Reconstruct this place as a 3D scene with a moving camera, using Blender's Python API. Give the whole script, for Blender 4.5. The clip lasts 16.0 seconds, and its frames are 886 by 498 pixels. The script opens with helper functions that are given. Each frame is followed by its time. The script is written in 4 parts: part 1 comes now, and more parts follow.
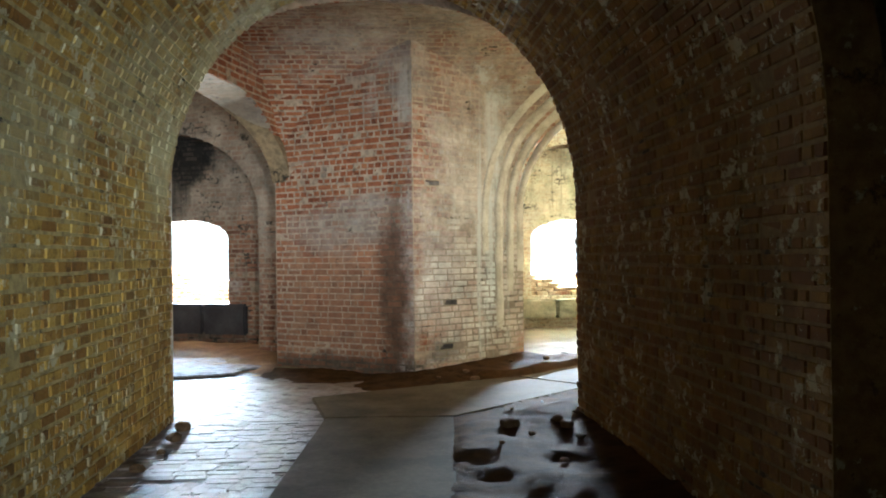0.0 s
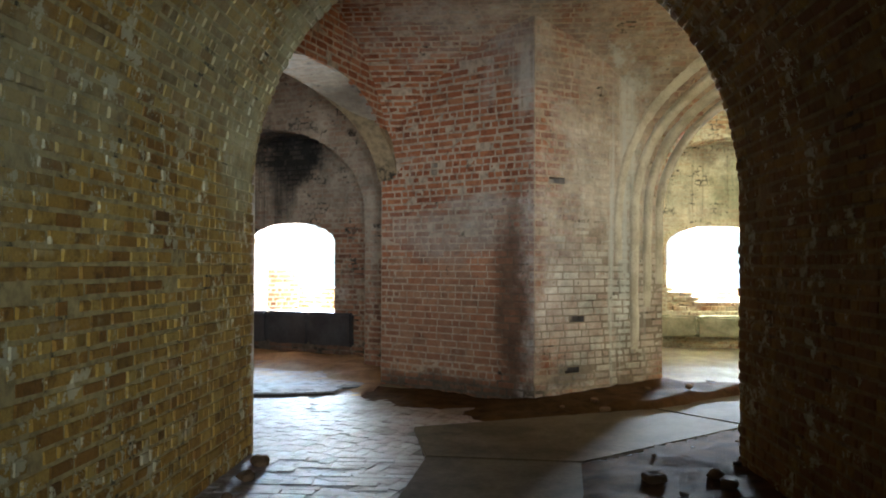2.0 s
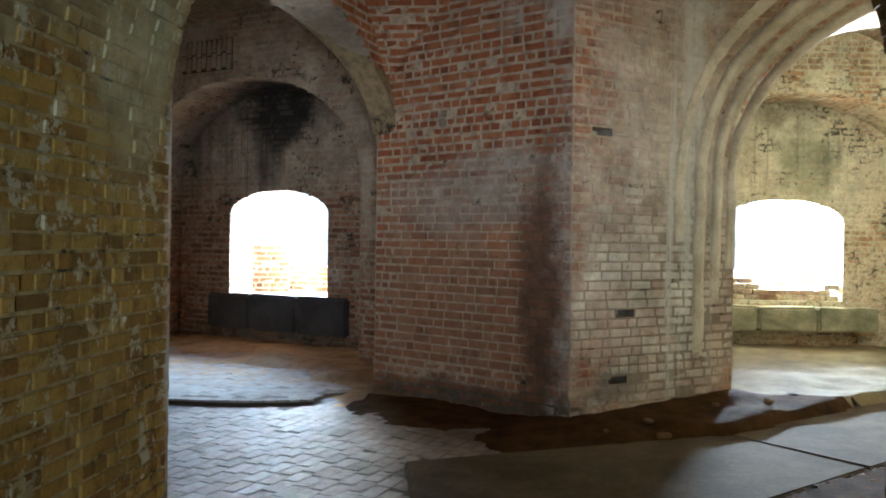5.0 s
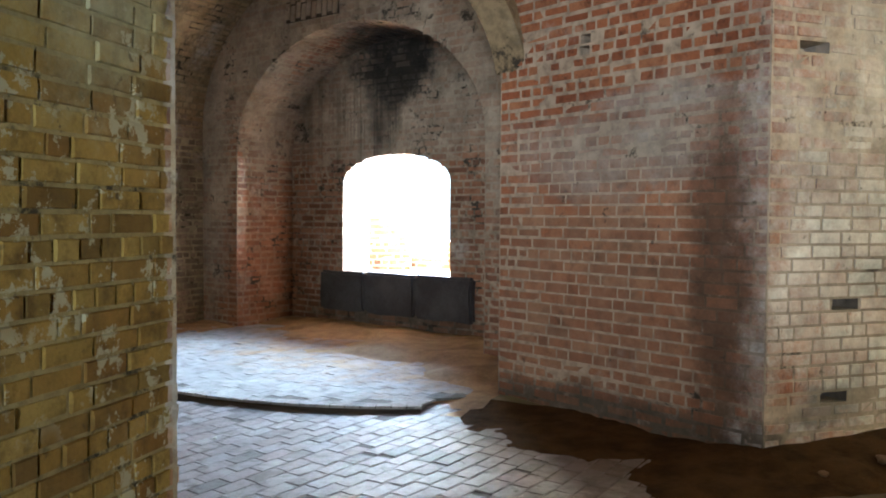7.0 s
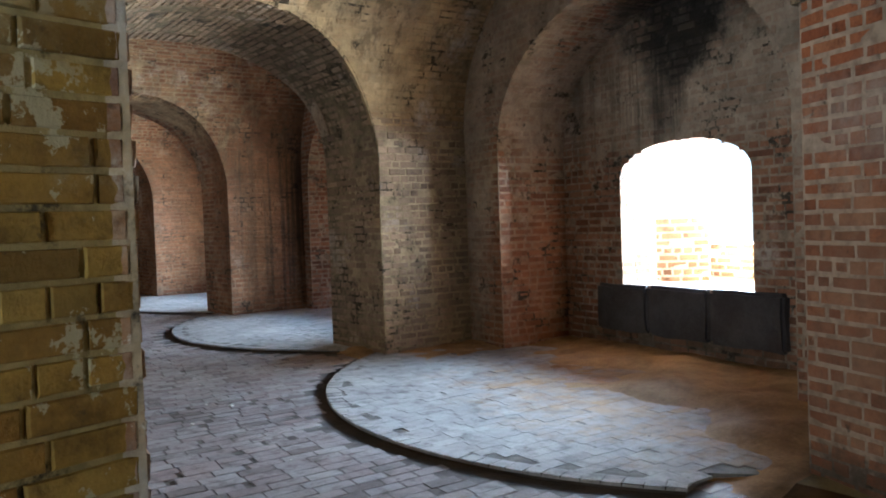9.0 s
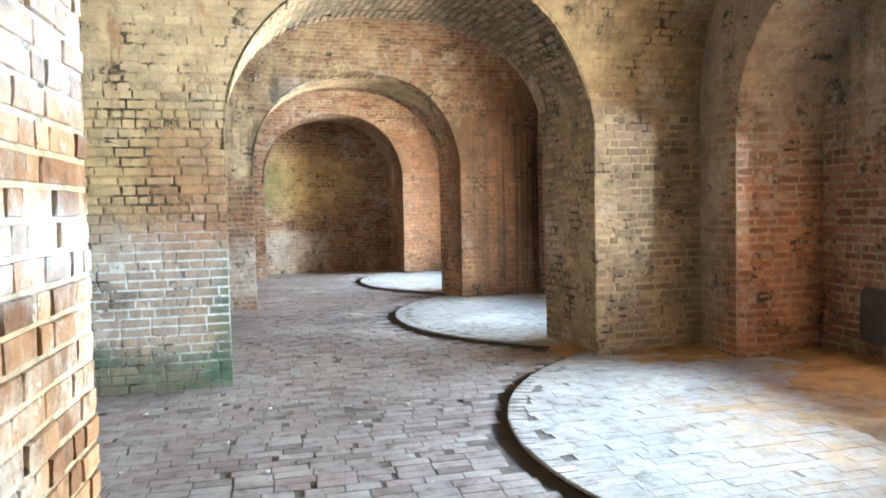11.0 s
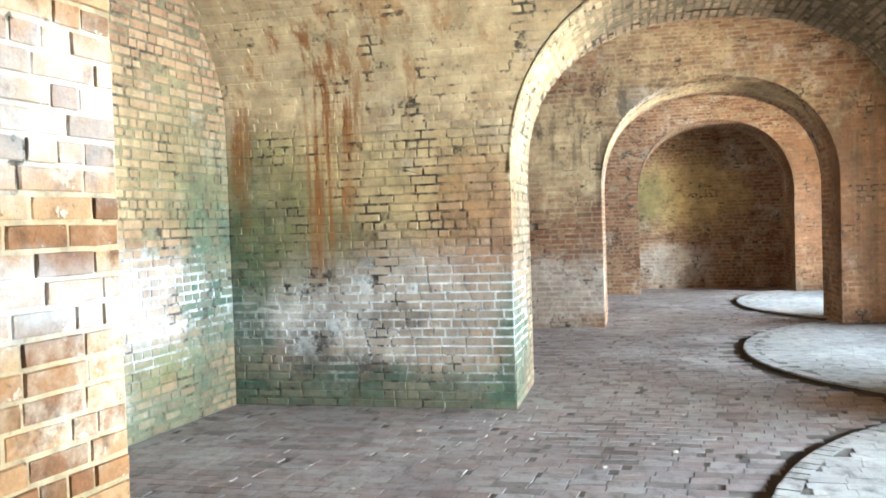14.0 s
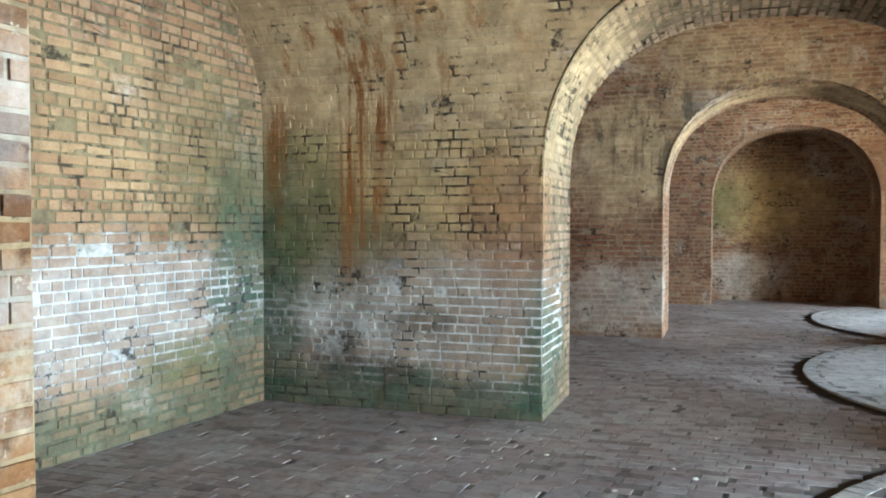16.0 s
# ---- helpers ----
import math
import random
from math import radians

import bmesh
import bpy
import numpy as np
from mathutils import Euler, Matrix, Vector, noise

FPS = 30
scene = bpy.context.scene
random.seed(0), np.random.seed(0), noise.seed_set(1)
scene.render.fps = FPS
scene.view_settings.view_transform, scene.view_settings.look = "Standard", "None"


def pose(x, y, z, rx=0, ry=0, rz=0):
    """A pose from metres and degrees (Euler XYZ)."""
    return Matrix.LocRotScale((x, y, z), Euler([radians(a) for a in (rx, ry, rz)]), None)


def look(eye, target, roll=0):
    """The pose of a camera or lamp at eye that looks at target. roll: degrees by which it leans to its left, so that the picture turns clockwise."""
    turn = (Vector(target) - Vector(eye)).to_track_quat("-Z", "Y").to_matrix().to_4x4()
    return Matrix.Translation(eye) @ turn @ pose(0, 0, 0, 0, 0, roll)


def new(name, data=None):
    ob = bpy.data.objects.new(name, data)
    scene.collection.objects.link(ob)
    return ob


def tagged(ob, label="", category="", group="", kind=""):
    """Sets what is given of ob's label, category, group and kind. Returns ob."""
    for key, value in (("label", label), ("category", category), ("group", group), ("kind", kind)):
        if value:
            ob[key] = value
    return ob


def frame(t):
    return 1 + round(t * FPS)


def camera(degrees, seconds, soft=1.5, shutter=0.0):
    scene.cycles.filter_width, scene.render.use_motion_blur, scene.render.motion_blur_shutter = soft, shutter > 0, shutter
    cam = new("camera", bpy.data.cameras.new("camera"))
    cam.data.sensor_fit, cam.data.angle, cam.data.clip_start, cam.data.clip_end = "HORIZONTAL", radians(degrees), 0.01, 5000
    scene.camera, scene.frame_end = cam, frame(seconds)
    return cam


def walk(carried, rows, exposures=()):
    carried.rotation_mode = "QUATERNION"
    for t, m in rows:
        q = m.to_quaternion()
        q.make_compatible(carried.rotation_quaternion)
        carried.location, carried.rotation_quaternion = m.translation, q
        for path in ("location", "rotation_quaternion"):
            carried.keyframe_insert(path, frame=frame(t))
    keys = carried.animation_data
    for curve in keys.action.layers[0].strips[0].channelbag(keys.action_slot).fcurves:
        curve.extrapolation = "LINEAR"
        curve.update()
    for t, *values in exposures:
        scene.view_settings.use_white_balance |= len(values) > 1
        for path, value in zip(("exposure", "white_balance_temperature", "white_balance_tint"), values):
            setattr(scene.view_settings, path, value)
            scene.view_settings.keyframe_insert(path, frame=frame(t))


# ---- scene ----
cam = camera(56.4, 16.0, soft=1.9)
PATH = [
    (0, (0.198, 0.29, 1.407), (0.147, 2.29, 1.423), -0.7),
    (0.5, (0.231, 0.592, 1.422), (0.03, 2.581, 1.457), 0.6),
    (1, (0.214, 0.83, 1.401), (-0.052, 2.812, 1.436), 0.5),
    (1.5, (0.156, 1.135, 1.407), (-0.136, 3.113, 1.444), -0.5),
    (2, (0.117, 1.512, 1.415), (-0.223, 3.483, 1.45), 0.2),
    (2.5, (0.063, 1.791, 1.392), (-0.316, 3.755, 1.434), 0.4),
    (3, (-0.017, 2.106, 1.363), (-0.407, 4.067, 1.406), -0.7),
    (3.5, (-0.027, 2.497, 1.405), (-0.44, 4.454, 1.393), 0.2),
    (3.7, (-0.039, 2.541, 1.398), (-0.441, 4.5, 1.387), 1.4),
    (5.8, (-0.276, 4.089, 1.386), (-0.675, 6.049, 1.346), 0.2),
    (6, (-0.333, 4.202, 1.329), (-0.757, 6.156, 1.275), -0.3),
    (6.5, (-0.355, 4.615, 1.373), (-0.938, 6.526, 1.284), -0.8),
    (7, (-0.399, 4.981, 1.324), (-1.123, 6.844, 1.246), 0.4),
    (7.5, (-0.457, 5.34, 1.352), (-1.32, 7.142, 1.261), -1.2),
    (8, (-0.488, 5.723, 1.368), (-1.532, 7.427, 1.286), 1.0),
    (8.5, (-0.575, 6.119, 1.363), (-1.79, 7.705, 1.273), -0.2),
    (9, (-0.641, 6.521, 1.349), (-2.027, 7.961, 1.285), -2.1),
    (9.5, (-0.728, 6.815, 1.378), (-2.241, 8.121, 1.323), 0.7),
    (10, (-0.779, 7.03, 1.375), (-2.396, 8.205, 1.315), 0.2),
    (10.2, (-0.821, 7.105, 1.387), (-2.476, 8.227, 1.326), -0.2),
    (12.3, (-0.87, 8.018, 1.466), (-2.782, 8.594, 1.361), -0.3),
    (12.5, (-0.9, 8.082, 1.491), (-2.829, 8.604, 1.41), 0.1),
    (13, (-0.926, 8.247, 1.495), (-2.887, 8.628, 1.416), -2.2),
    (13.5, (-0.938, 8.447, 1.522), (-2.923, 8.676, 1.452), -1.7),
    (14, (-0.882, 8.645, 1.513), (-2.879, 8.57, 1.455), -1.9),
    (14.5, (-0.947, 8.748, 1.513), (-2.922, 8.439, 1.456), -3.3),
    (15, (-1.029, 8.851, 1.511), (-2.993, 8.478, 1.455), 0.3),
    (15.5, (-1.1, 8.97, 1.519), (-3.069, 8.625, 1.462), -1.8),
    (16, (-1.099, 9.09, 1.537), (-3.078, 8.808, 1.479), -0.0),
]
EXPOSURES = [(0, 2.4, 4950, 5), (2, 1.75, 4950, 5), (3.5, 1.5, 4900, 5), (6, 1.6, 4850, 5), (7, 2.25, 4900, 6), (8.0, 2.45, 5000, 8), (8.5, 2.2, 5000, 8), (9, 1.65, 5000, 8), (9.5, 1.65, 5050, 6), (10, 2.3, 5150, 4), (12.5, 2.95, 5500, 4), (14, 2.65, 5500, 4), (16, 1.7, 5450, 4)]
walk(cam, [(t, look(eye, target, roll)) for t, eye, target, roll in PATH], EXPOSURES)

# ---- light and sky ----
SUN_UP, SUN_ROUND = radians(58), radians(100)
world = bpy.data.worlds.new("sky")
scene.world = world
world.use_nodes = True
wn = world.node_tree.nodes
sky = wn.new("ShaderNodeTexSky")
sky.sky_type, sky.sun_disc, sky.sun_elevation, sky.sun_rotation = "NISHITA", False, SUN_UP, SUN_ROUND
wn["Background"].inputs["Strength"].default_value = 0.15
world.node_tree.links.new(sky.outputs["Color"], wn["Background"].inputs["Color"])
sun = new("sun", bpy.data.lights.new("sun", "SUN"))
sun.data.energy, sun.data.angle, sun.data.color = 2.0, radians(0.5), (1.0, 0.95, 0.86)
sun.matrix_world = look((0, 0, 30), (0 - math.sin(SUN_ROUND) * 30, 0 - math.cos(SUN_ROUND) * 30, 30 - 30 * math.tan(SUN_UP)))

# ---- plan: two frames, x along the row of casemates, y towards the outer wall ----
COURSE = 0.074


class Frame:
    def __init__(self, o, ex, ey):
        self.o, self.ex, self.ey = Vector((*o, 0)), Vector((*ex, 0)), Vector((*ey, 0))

    def at(self, x, y, z=0.0):
        return self.o + self.ex * x + self.ey * y + Vector((0, 0, z))


EU, EV = Vector((-0.9576, 0.288)), Vector((0.288, 0.9576))
CAS = Frame((-7.54, 8.93), EU, EV + 0.1 * EU)
TUN = Frame((-0.565, 7.49), (0.995, 0.096), (-0.108, 0.994))
VEE = Frame((0.95 + 3.7 * 0.985, 10.9 + 3.7 * 0.17), (-0.985, -0.17), (-0.17, 0.985))


# ---- materials ----
class Nodes:
    def __init__(self, name):
        self.mat = bpy.data.materials.new(name)
        self.mat.use_nodes = True
        self.n, self.l = self.mat.node_tree.nodes, self.mat.node_tree.links
        self.out = self.n["Principled BSDF"]
        self.pos = self.n.new("ShaderNodeNewGeometry").outputs["Position"]

    def set(self, socket, value):
        if isinstance(value, bpy.types.NodeSocket):
            self.l.new(value, socket)
        elif value is not None:
            socket.default_value = (*value, 1) if isinstance(value, tuple) and len(value) == 3 and socket.type == "RGBA" else value

    def math(self, op, a, b=None, clamp=False):
        n = self.n.new("ShaderNodeMath")
        n.operation, n.use_clamp = op, clamp
        self.set(n.inputs[0], a), self.set(n.inputs[1], b)
        return n.outputs[0]

    def noise(self, scale, detail=4.0, rough=0.6, stretch=(1, 1, 1), shift=0.0):
        m = self.n.new("ShaderNodeMapping")
        m.inputs["Scale"].default_value, m.inputs["Location"].default_value = stretch, (shift, shift * 1.7, shift * 0.6)
        self.l.new(self.pos, m.inputs["Vector"])
        n = self.n.new("ShaderNodeTexNoise")
        n.inputs["Scale"].default_value, n.inputs["Detail"].default_value, n.inputs["Roughness"].default_value = scale, detail, rough
        self.l.new(m.outputs[0], n.inputs["Vector"])
        return n.outputs[0]

    def step(self, value, lo, hi):
        n = self.n.new("ShaderNodeMapRange")
        n.interpolation_type = "SMOOTHSTEP"
        self.set(n.inputs["Value"], value)
        n.inputs["From Min"].default_value, n.inputs["From Max"].default_value = lo, hi
        return n.outputs[0]

    def mix(self, fac, a, b, how="MIX"):
        n = self.n.new("ShaderNodeMix")
        n.data_type, n.blend_type = "RGBA", how
        self.set(n.inputs[0], fac), self.set(n.inputs[6], a), self.set(n.inputs[7], b)
        return n.outputs[2]

    def ramp(self, fac, stops):
        n = self.n.new("ShaderNodeValToRGB")
        e = n.color_ramp.elements
        while len(e) < len(stops):
            e.new(0.5)
        for k, (p, c) in enumerate(stops):
            e[k].position, e[k].color = p, (*c, 1)
        self.set(n.inputs[0], fac)
        return n.outputs[0]

    def blot(self, centre, size, rag=0.5, scale=2.5, along=EU):
        """A ragged patch round a centre: its half-sizes along the wall, through it and in height."""
        s = self.n.new("ShaderNodeVectorMath")
        s.operation = "SUBTRACT"
        self.l.new(self.pos, s.inputs[0])
        s.inputs[1].default_value = centre
        r = self.n.new("ShaderNodeMapping")
        r.vector_type = "TEXTURE"
        r.inputs["Rotation"].default_value = (0, 0, math.atan2(along[1], along[0]))
        r.inputs["Scale"].default_value = size
        self.l.new(s.outputs[0], r.inputs["Vector"])
        d = self.n.new("ShaderNodeVectorMath")
        d.operation = "LENGTH"
        self.l.new(r.outputs[0], d.inputs[0])
        wob = self.math("MULTIPLY", self.math("SUBTRACT", self.noise(scale, 9, 0.78, shift=centre[0]), 0.5), rag * 4.5)
        return self.step(self.math("ADD", d.outputs["Value"], wob), 1.35, 0.5)

    def finish(self, colour, rough=0.9, bump=None, strength=0.4, dist=0.004, gloss=0.3):
        self.set(self.out.inputs["Base Color"], colour)
        self.set(self.out.inputs["Roughness"], rough)
        self.out.inputs["Specular IOR Level"].default_value = gloss
        if bump is not None:
            b = self.n.new("ShaderNodeBump")
            b.inputs["Strength"].default_value, b.inputs["Distance"].default_value = strength, dist
            self.l.new(bump, b.inputs["Height"])
            self.l.new(b.outputs[0], self.out.inputs["Normal"])
        return self.mat


WHITE, GREEN, SOOT_BLACK, RUST = (0.62, 0.58, 0.52), (0.13, 0.15, 0.05), (0.02, 0.018, 0.016), (0.30, 0.13, 0.05)
LIME = (0.50, 0.48, 0.29)


def brick_material(name, cols, white=0.35, blots=(), mortar=None, wash=WHITE, rough=0.88, even=0.0, drips=(), cracks=0.0, dark=0.5, flakes=0.0):
    """Old brick, each brick of its own shade, with lime wash left in patches. blots: (colour, strength, centre, size, along)."""
    k = Nodes(name)
    if mortar:
        base = k.mix(k.step(k.noise(14, 5), 0.35, 0.7), mortar, tuple(c * 0.55 for c in mortar))
    else:
        geo, info = k.n.new("ShaderNodeNewGeometry"), k.n.new("ShaderNodeObjectInfo")
        rnd = k.math("FRACT", k.math("ADD", geo.outputs["Random Per Island"], info.outputs["Random"]))
        base = k.ramp(rnd, [(n / (len(cols) - 1), c) for n, c in enumerate(cols)])
        base = k.mix(k.step(k.noise(9, 5, 0.65), 0.45, 0.75), base, tuple(c * 0.5 for c in cols[0]))
        if even:
            base = k.mix(even, base, tuple(sum(c[n] for c in cols) / len(cols) for n in range(3)))
        second = k.math("FRACT", k.math("MULTIPLY", rnd, 37.0))
        base = k.mix(k.math("MULTIPLY", k.step(second, 0.85, 0.92), dark * (1 - even)), base, tuple(c * 0.35 for c in cols[0]))
        base = k.mix(0.35, base, k.ramp(k.noise(70, 3), [(0.3, (0.3, 0.3, 0.3)), (0.75, (0.75, 0.75, 0.75))]), "OVERLAY")
    patch = k.step(k.noise(1.3, 8, 0.68), 0.62 - 0.3 * white, 0.80 - 0.3 * white)
    patch = k.math("MULTIPLY", patch, k.step(k.noise(22, 4, 0.7, shift=3), 0.28, 0.62))
    colour = k.mix(k.math("MULTIPLY", patch, 0.8), base, wash)
    if blots or drips:
        grain, cloud = k.step(k.noise(9, 8, 0.8, shift=5), 0.2, 0.5), k.noise(3.5, 7, 0.75, shift=9)
        own = grain if mortar else k.math("MULTIPLY", grain, k.math("ADD", 0.6, k.math("MULTIPLY", k.math("FRACT", k.math("MULTIPLY", rnd, 17.0)), 0.4)))
    for tint, strength, centre, size, along in blots:
        m = k.math("MULTIPLY", k.math("MULTIPLY", k.blot(centre, size, along=along), own), strength)
        colour = k.mix(m, colour, k.ramp(cloud, [(0.36, tuple(c * 0.6 for c in tint)), (0.66, tuple(min(1.0, c * 1.3) for c in tint))]))
    if drips:
        thin = k.step(k.noise(5.5, 5, 0.7, stretch=(1, 1, 0.028), shift=4), 0.49, 0.61)
    for tint, strength, centre, size, along in drips:
        m = k.math("MULTIPLY", k.math("MULTIPLY", k.blot(centre, size, along=along), thin), k.math("MULTIPLY", k.step(k.noise(16, 6, 0.8, shift=7), 0.05, 0.5), strength))
        colour = k.mix(m, colour, tint)
    if blots:
        pits = k.math("MULTIPLY", k.step(k.noise(19, 3, 0.55, shift=13), 0.64, 0.72), k.step(k.noise(1.8, 5, 0.7, shift=15), 0.42, 0.62))
        colour = k.mix(k.math("MULTIPLY", pits, 0.75), colour, (0.05, 0.04, 0.03))
    if flakes:
        shell = k.math("MULTIPLY", k.step(k.noise(6.5, 7, 0.72, shift=31), 0.655 - 0.2 * flakes, 0.675 - 0.2 * flakes), k.step(k.noise(1.4, 4, 0.6, shift=33), 0.40, 0.52))
        colour = k.mix(k.math("MULTIPLY", shell, 0.85), colour, wash)
    if cracks:
        open_joint = k.math("MULTIPLY", k.step(k.noise(2.6, 7, 0.75, shift=21), 0.62 - 0.3 * cracks, 0.70 - 0.3 * cracks), k.step(k.noise(13, 5, 0.7, shift=23), 0.36, 0.52))
        colour = k.mix(k.math("MULTIPLY", open_joint, 0.92), colour, (0.03, 0.025, 0.018))
    tone = k.ramp(k.noise(0.9, 6, 0.7, shift=11), [(0.3, (0.66, 0.66, 0.66)), (0.7, (1.0, 1.0, 1.0))])
    colour = k.mix(1.0, colour, tone, "MULTIPLY")
    bump = k.math("ADD", k.noise(28, 6, 0.75), k.math("MULTIPLY", k.noise(130, 3), 0.4))
    return k.finish(colour, rough, bump, 0.8, 0.009)


def pair(name, cols, mortar, white=0.35, blots=(), wash=WHITE, joints=(), even=0.0, drips=(), cracks=0.3, dark=0.5, cover=1.0, flakes=0.0):
    """The bricks of a wall, and its mortar, which has patches of its own (joints)."""
    return brick_material(name + "_brick", cols, white, blots, wash=wash, even=even, drips=drips, dark=dark, flakes=flakes), brick_material(name + "_mortar", cols, white * cover, [*((b[0], b[1] * cover, *b[2:]) for b in blots), *joints], mortar, wash=wash, drips=drips, cracks=cracks, flakes=flakes * 0.6)


def plain(name, a, b, scale=4.0, rough=0.9, bump=0.5, gloss=0.3):
    k = Nodes(name)
    colour = k.mix(k.step(k.noise(scale, 7, 0.65), 0.35, 0.68), a, b)
    colour = k.mix(0.4, colour, k.ramp(k.noise(scale * 18, 3), [(0.3, (0.3, 0.3, 0.3)), (0.75, (0.72, 0.72, 0.72))]), "OVERLAY")
    return k.finish(colour, rough, k.math("ADD", k.noise(scale * 6, 6, 0.7), k.math("MULTIPLY", k.noise(scale * 40, 3), 0.3)), bump, 0.012, gloss)


RED = [(0.26, 0.085, 0.036), (0.35, 0.12, 0.048), (0.40, 0.15, 0.062), (0.43, 0.19, 0.09)]
BROWN = [(0.23, 0.115, 0.018), (0.35, 0.205, 0.032), (0.42, 0.27, 0.046), (0.46, 0.32, 0.075)]
TAN = [(0.22, 0.11, 0.05), (0.33, 0.18, 0.085), (0.41, 0.25, 0.12), (0.45, 0.31, 0.16)]
GREY, MOSS, PALEBLUE, DARK, PLASTER = (0.40, 0.36, 0.31), (0.12, 0.15, 0.06), (0.66, 0.69, 0.70), (0.06, 0.05, 0.035), (0.60, 0.48, 0.29)
STUCCO, TEAL, ASH, OCHRE = (0.40, 0.33, 0.25), (0.06, 0.12, 0.085), (0.44, 0.41, 0.37), (0.52, 0.40, 0.19)
TX, PL, PR = (TUN.ey.x, TUN.ey.y), (0.88, -0.475), (0.748, 0.664)
TUN_BLOTS = [
    ((0.36, 0.27, 0.08), 0.3, (-2.25, 6.9, 1.2), (0.9, 0.5, 1.3), TX),
    (LIME, 0.55, (-2.1, 6.2, 2.6), (0.9, 0.8, 0.5), TX), (LIME, 0.5, (-1.9, 4.4, 2.1), (0.8, 0.6, 0.35), TX), (LIME, 0.9, (-2.2, 6.95, 2.2), (0.4, 0.5, 0.5), TX),
    # right wall: redder brick, with its shade darkened into the colour
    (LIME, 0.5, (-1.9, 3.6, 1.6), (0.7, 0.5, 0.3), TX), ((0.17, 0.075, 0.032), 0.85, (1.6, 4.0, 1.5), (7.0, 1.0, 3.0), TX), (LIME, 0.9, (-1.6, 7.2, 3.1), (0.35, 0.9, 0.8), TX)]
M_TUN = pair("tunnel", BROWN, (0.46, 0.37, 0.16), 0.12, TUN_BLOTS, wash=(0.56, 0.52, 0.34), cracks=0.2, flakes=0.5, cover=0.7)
M_JAMB = pair("jamb", [(0.22, 0.10, 0.04), (0.35, 0.185, 0.08), (0.41, 0.235, 0.11), (0.45, 0.29, 0.15)], (0.50, 0.39, 0.23), 0.3, [
    (PALEBLUE, 0.5, CAS.at(-5.0, 0, 1.85), (0.6, 0.3, 0.25), EU), (PALEBLUE, 0.7, CAS.at(-4.8, 0, 1.35), (0.45, 0.3, 0.12), EU), (PALEBLUE, 0.4, CAS.at(-5.3, 0, 0.75), (0.3, 0.3, 0.2), EU)], wash=(0.68, 0.63, 0.52), cracks=0.15, flakes=0.35)
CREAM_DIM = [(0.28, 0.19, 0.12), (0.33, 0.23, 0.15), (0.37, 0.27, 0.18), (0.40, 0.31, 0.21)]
PINK = (0.29, 0.185, 0.115)
M_PIER = pair("pier", RED, (0.56, 0.43, 0.31), 0.12, [
    (PINK, 0.7, (-1.3, 10.2, 0.75), (1.5, 0.5, 0.95), PL), (GREY, 0.65, (-1.45, 10.3, 1.72), (0.8, 0.5, 0.3), PL), (GREY, 0.6, (-0.85, 9.98, 1.85), (0.45, 0.5, 0.3), PL), (WHITE, 0.5, (-0.95, 10.05, 2.05), (0.5, 0.4, 0.09), PL),
    # darker along the foot
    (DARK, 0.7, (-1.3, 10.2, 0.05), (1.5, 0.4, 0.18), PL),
    ((0.68, 0.67, 0.64), 1.0, (0.36, 10.38, 1.25), (1.15, 0.26, 1.9), PR), (WHITE, 0.95, (0.5, 10.3, 2.6), (0.6, 0.7, 1.1), PR), (PALEBLUE, 1.0, (0.52, 10.52, 1.1), (0.14, 0.4, 0.8), PR), ((0.74, 0.77, 0.78), 1.0, (0.5, 10.5, 1.2), (0.1, 0.4, 0.7), PR), (PALEBLUE, 0.9, (0.62, 10.6, 2.6), (0.1, 0.4, 0.9), PR),
    # black at the corner's base, a brown band to its left
    ((0.46, 0.42, 0.37), 1.0, (-0.3, 8.9, 3.85), (1.9, 1.2, 0.5), PL), (GREY, 0.9, (-0.3, 9.6, 3.35), (0.5, 0.6, 0.22), PL), (SOOT_BLACK, 0.7, (0.0, 9.95, 0.28), (0.35, 0.3, 0.12), PR), ((0.46, 0.42, 0.37), 1.0, (1.5, 9.6, 3.3), (1.5, 1.6, 1.0), PR), ((0.09, 0.05, 0.03), 0.9, (-0.62, 9.85, 1.0), (0.2, 0.12, 1.1), PL)],
    drips=[(PALEBLUE, 0.9, (0.5, 10.45, 1.9), (0.5, 0.5, 2.0), PR), (WHITE, 0.6, (-0.5, 9.5, 3.3), (0.6, 0.8, 0.4), PL)], cracks=0.08, dark=0.25, cover=0.4,
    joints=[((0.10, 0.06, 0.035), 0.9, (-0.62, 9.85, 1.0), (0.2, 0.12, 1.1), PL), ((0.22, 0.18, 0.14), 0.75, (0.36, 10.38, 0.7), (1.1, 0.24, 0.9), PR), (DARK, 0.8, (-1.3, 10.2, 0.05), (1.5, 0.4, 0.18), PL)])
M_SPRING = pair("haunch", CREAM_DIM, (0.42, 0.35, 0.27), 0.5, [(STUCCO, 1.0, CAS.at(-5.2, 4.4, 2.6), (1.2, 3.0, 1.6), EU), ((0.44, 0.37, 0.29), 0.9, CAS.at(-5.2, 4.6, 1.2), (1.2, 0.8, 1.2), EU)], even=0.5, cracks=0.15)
CREAM = [(0.30, 0.19, 0.10), (0.38, 0.255, 0.135), (0.43, 0.30, 0.16), (0.47, 0.35, 0.20)]
DUN = [(0.20, 0.145, 0.10), (0.29, 0.215, 0.15), (0.36, 0.265, 0.18), (0.41, 0.31, 0.21)]
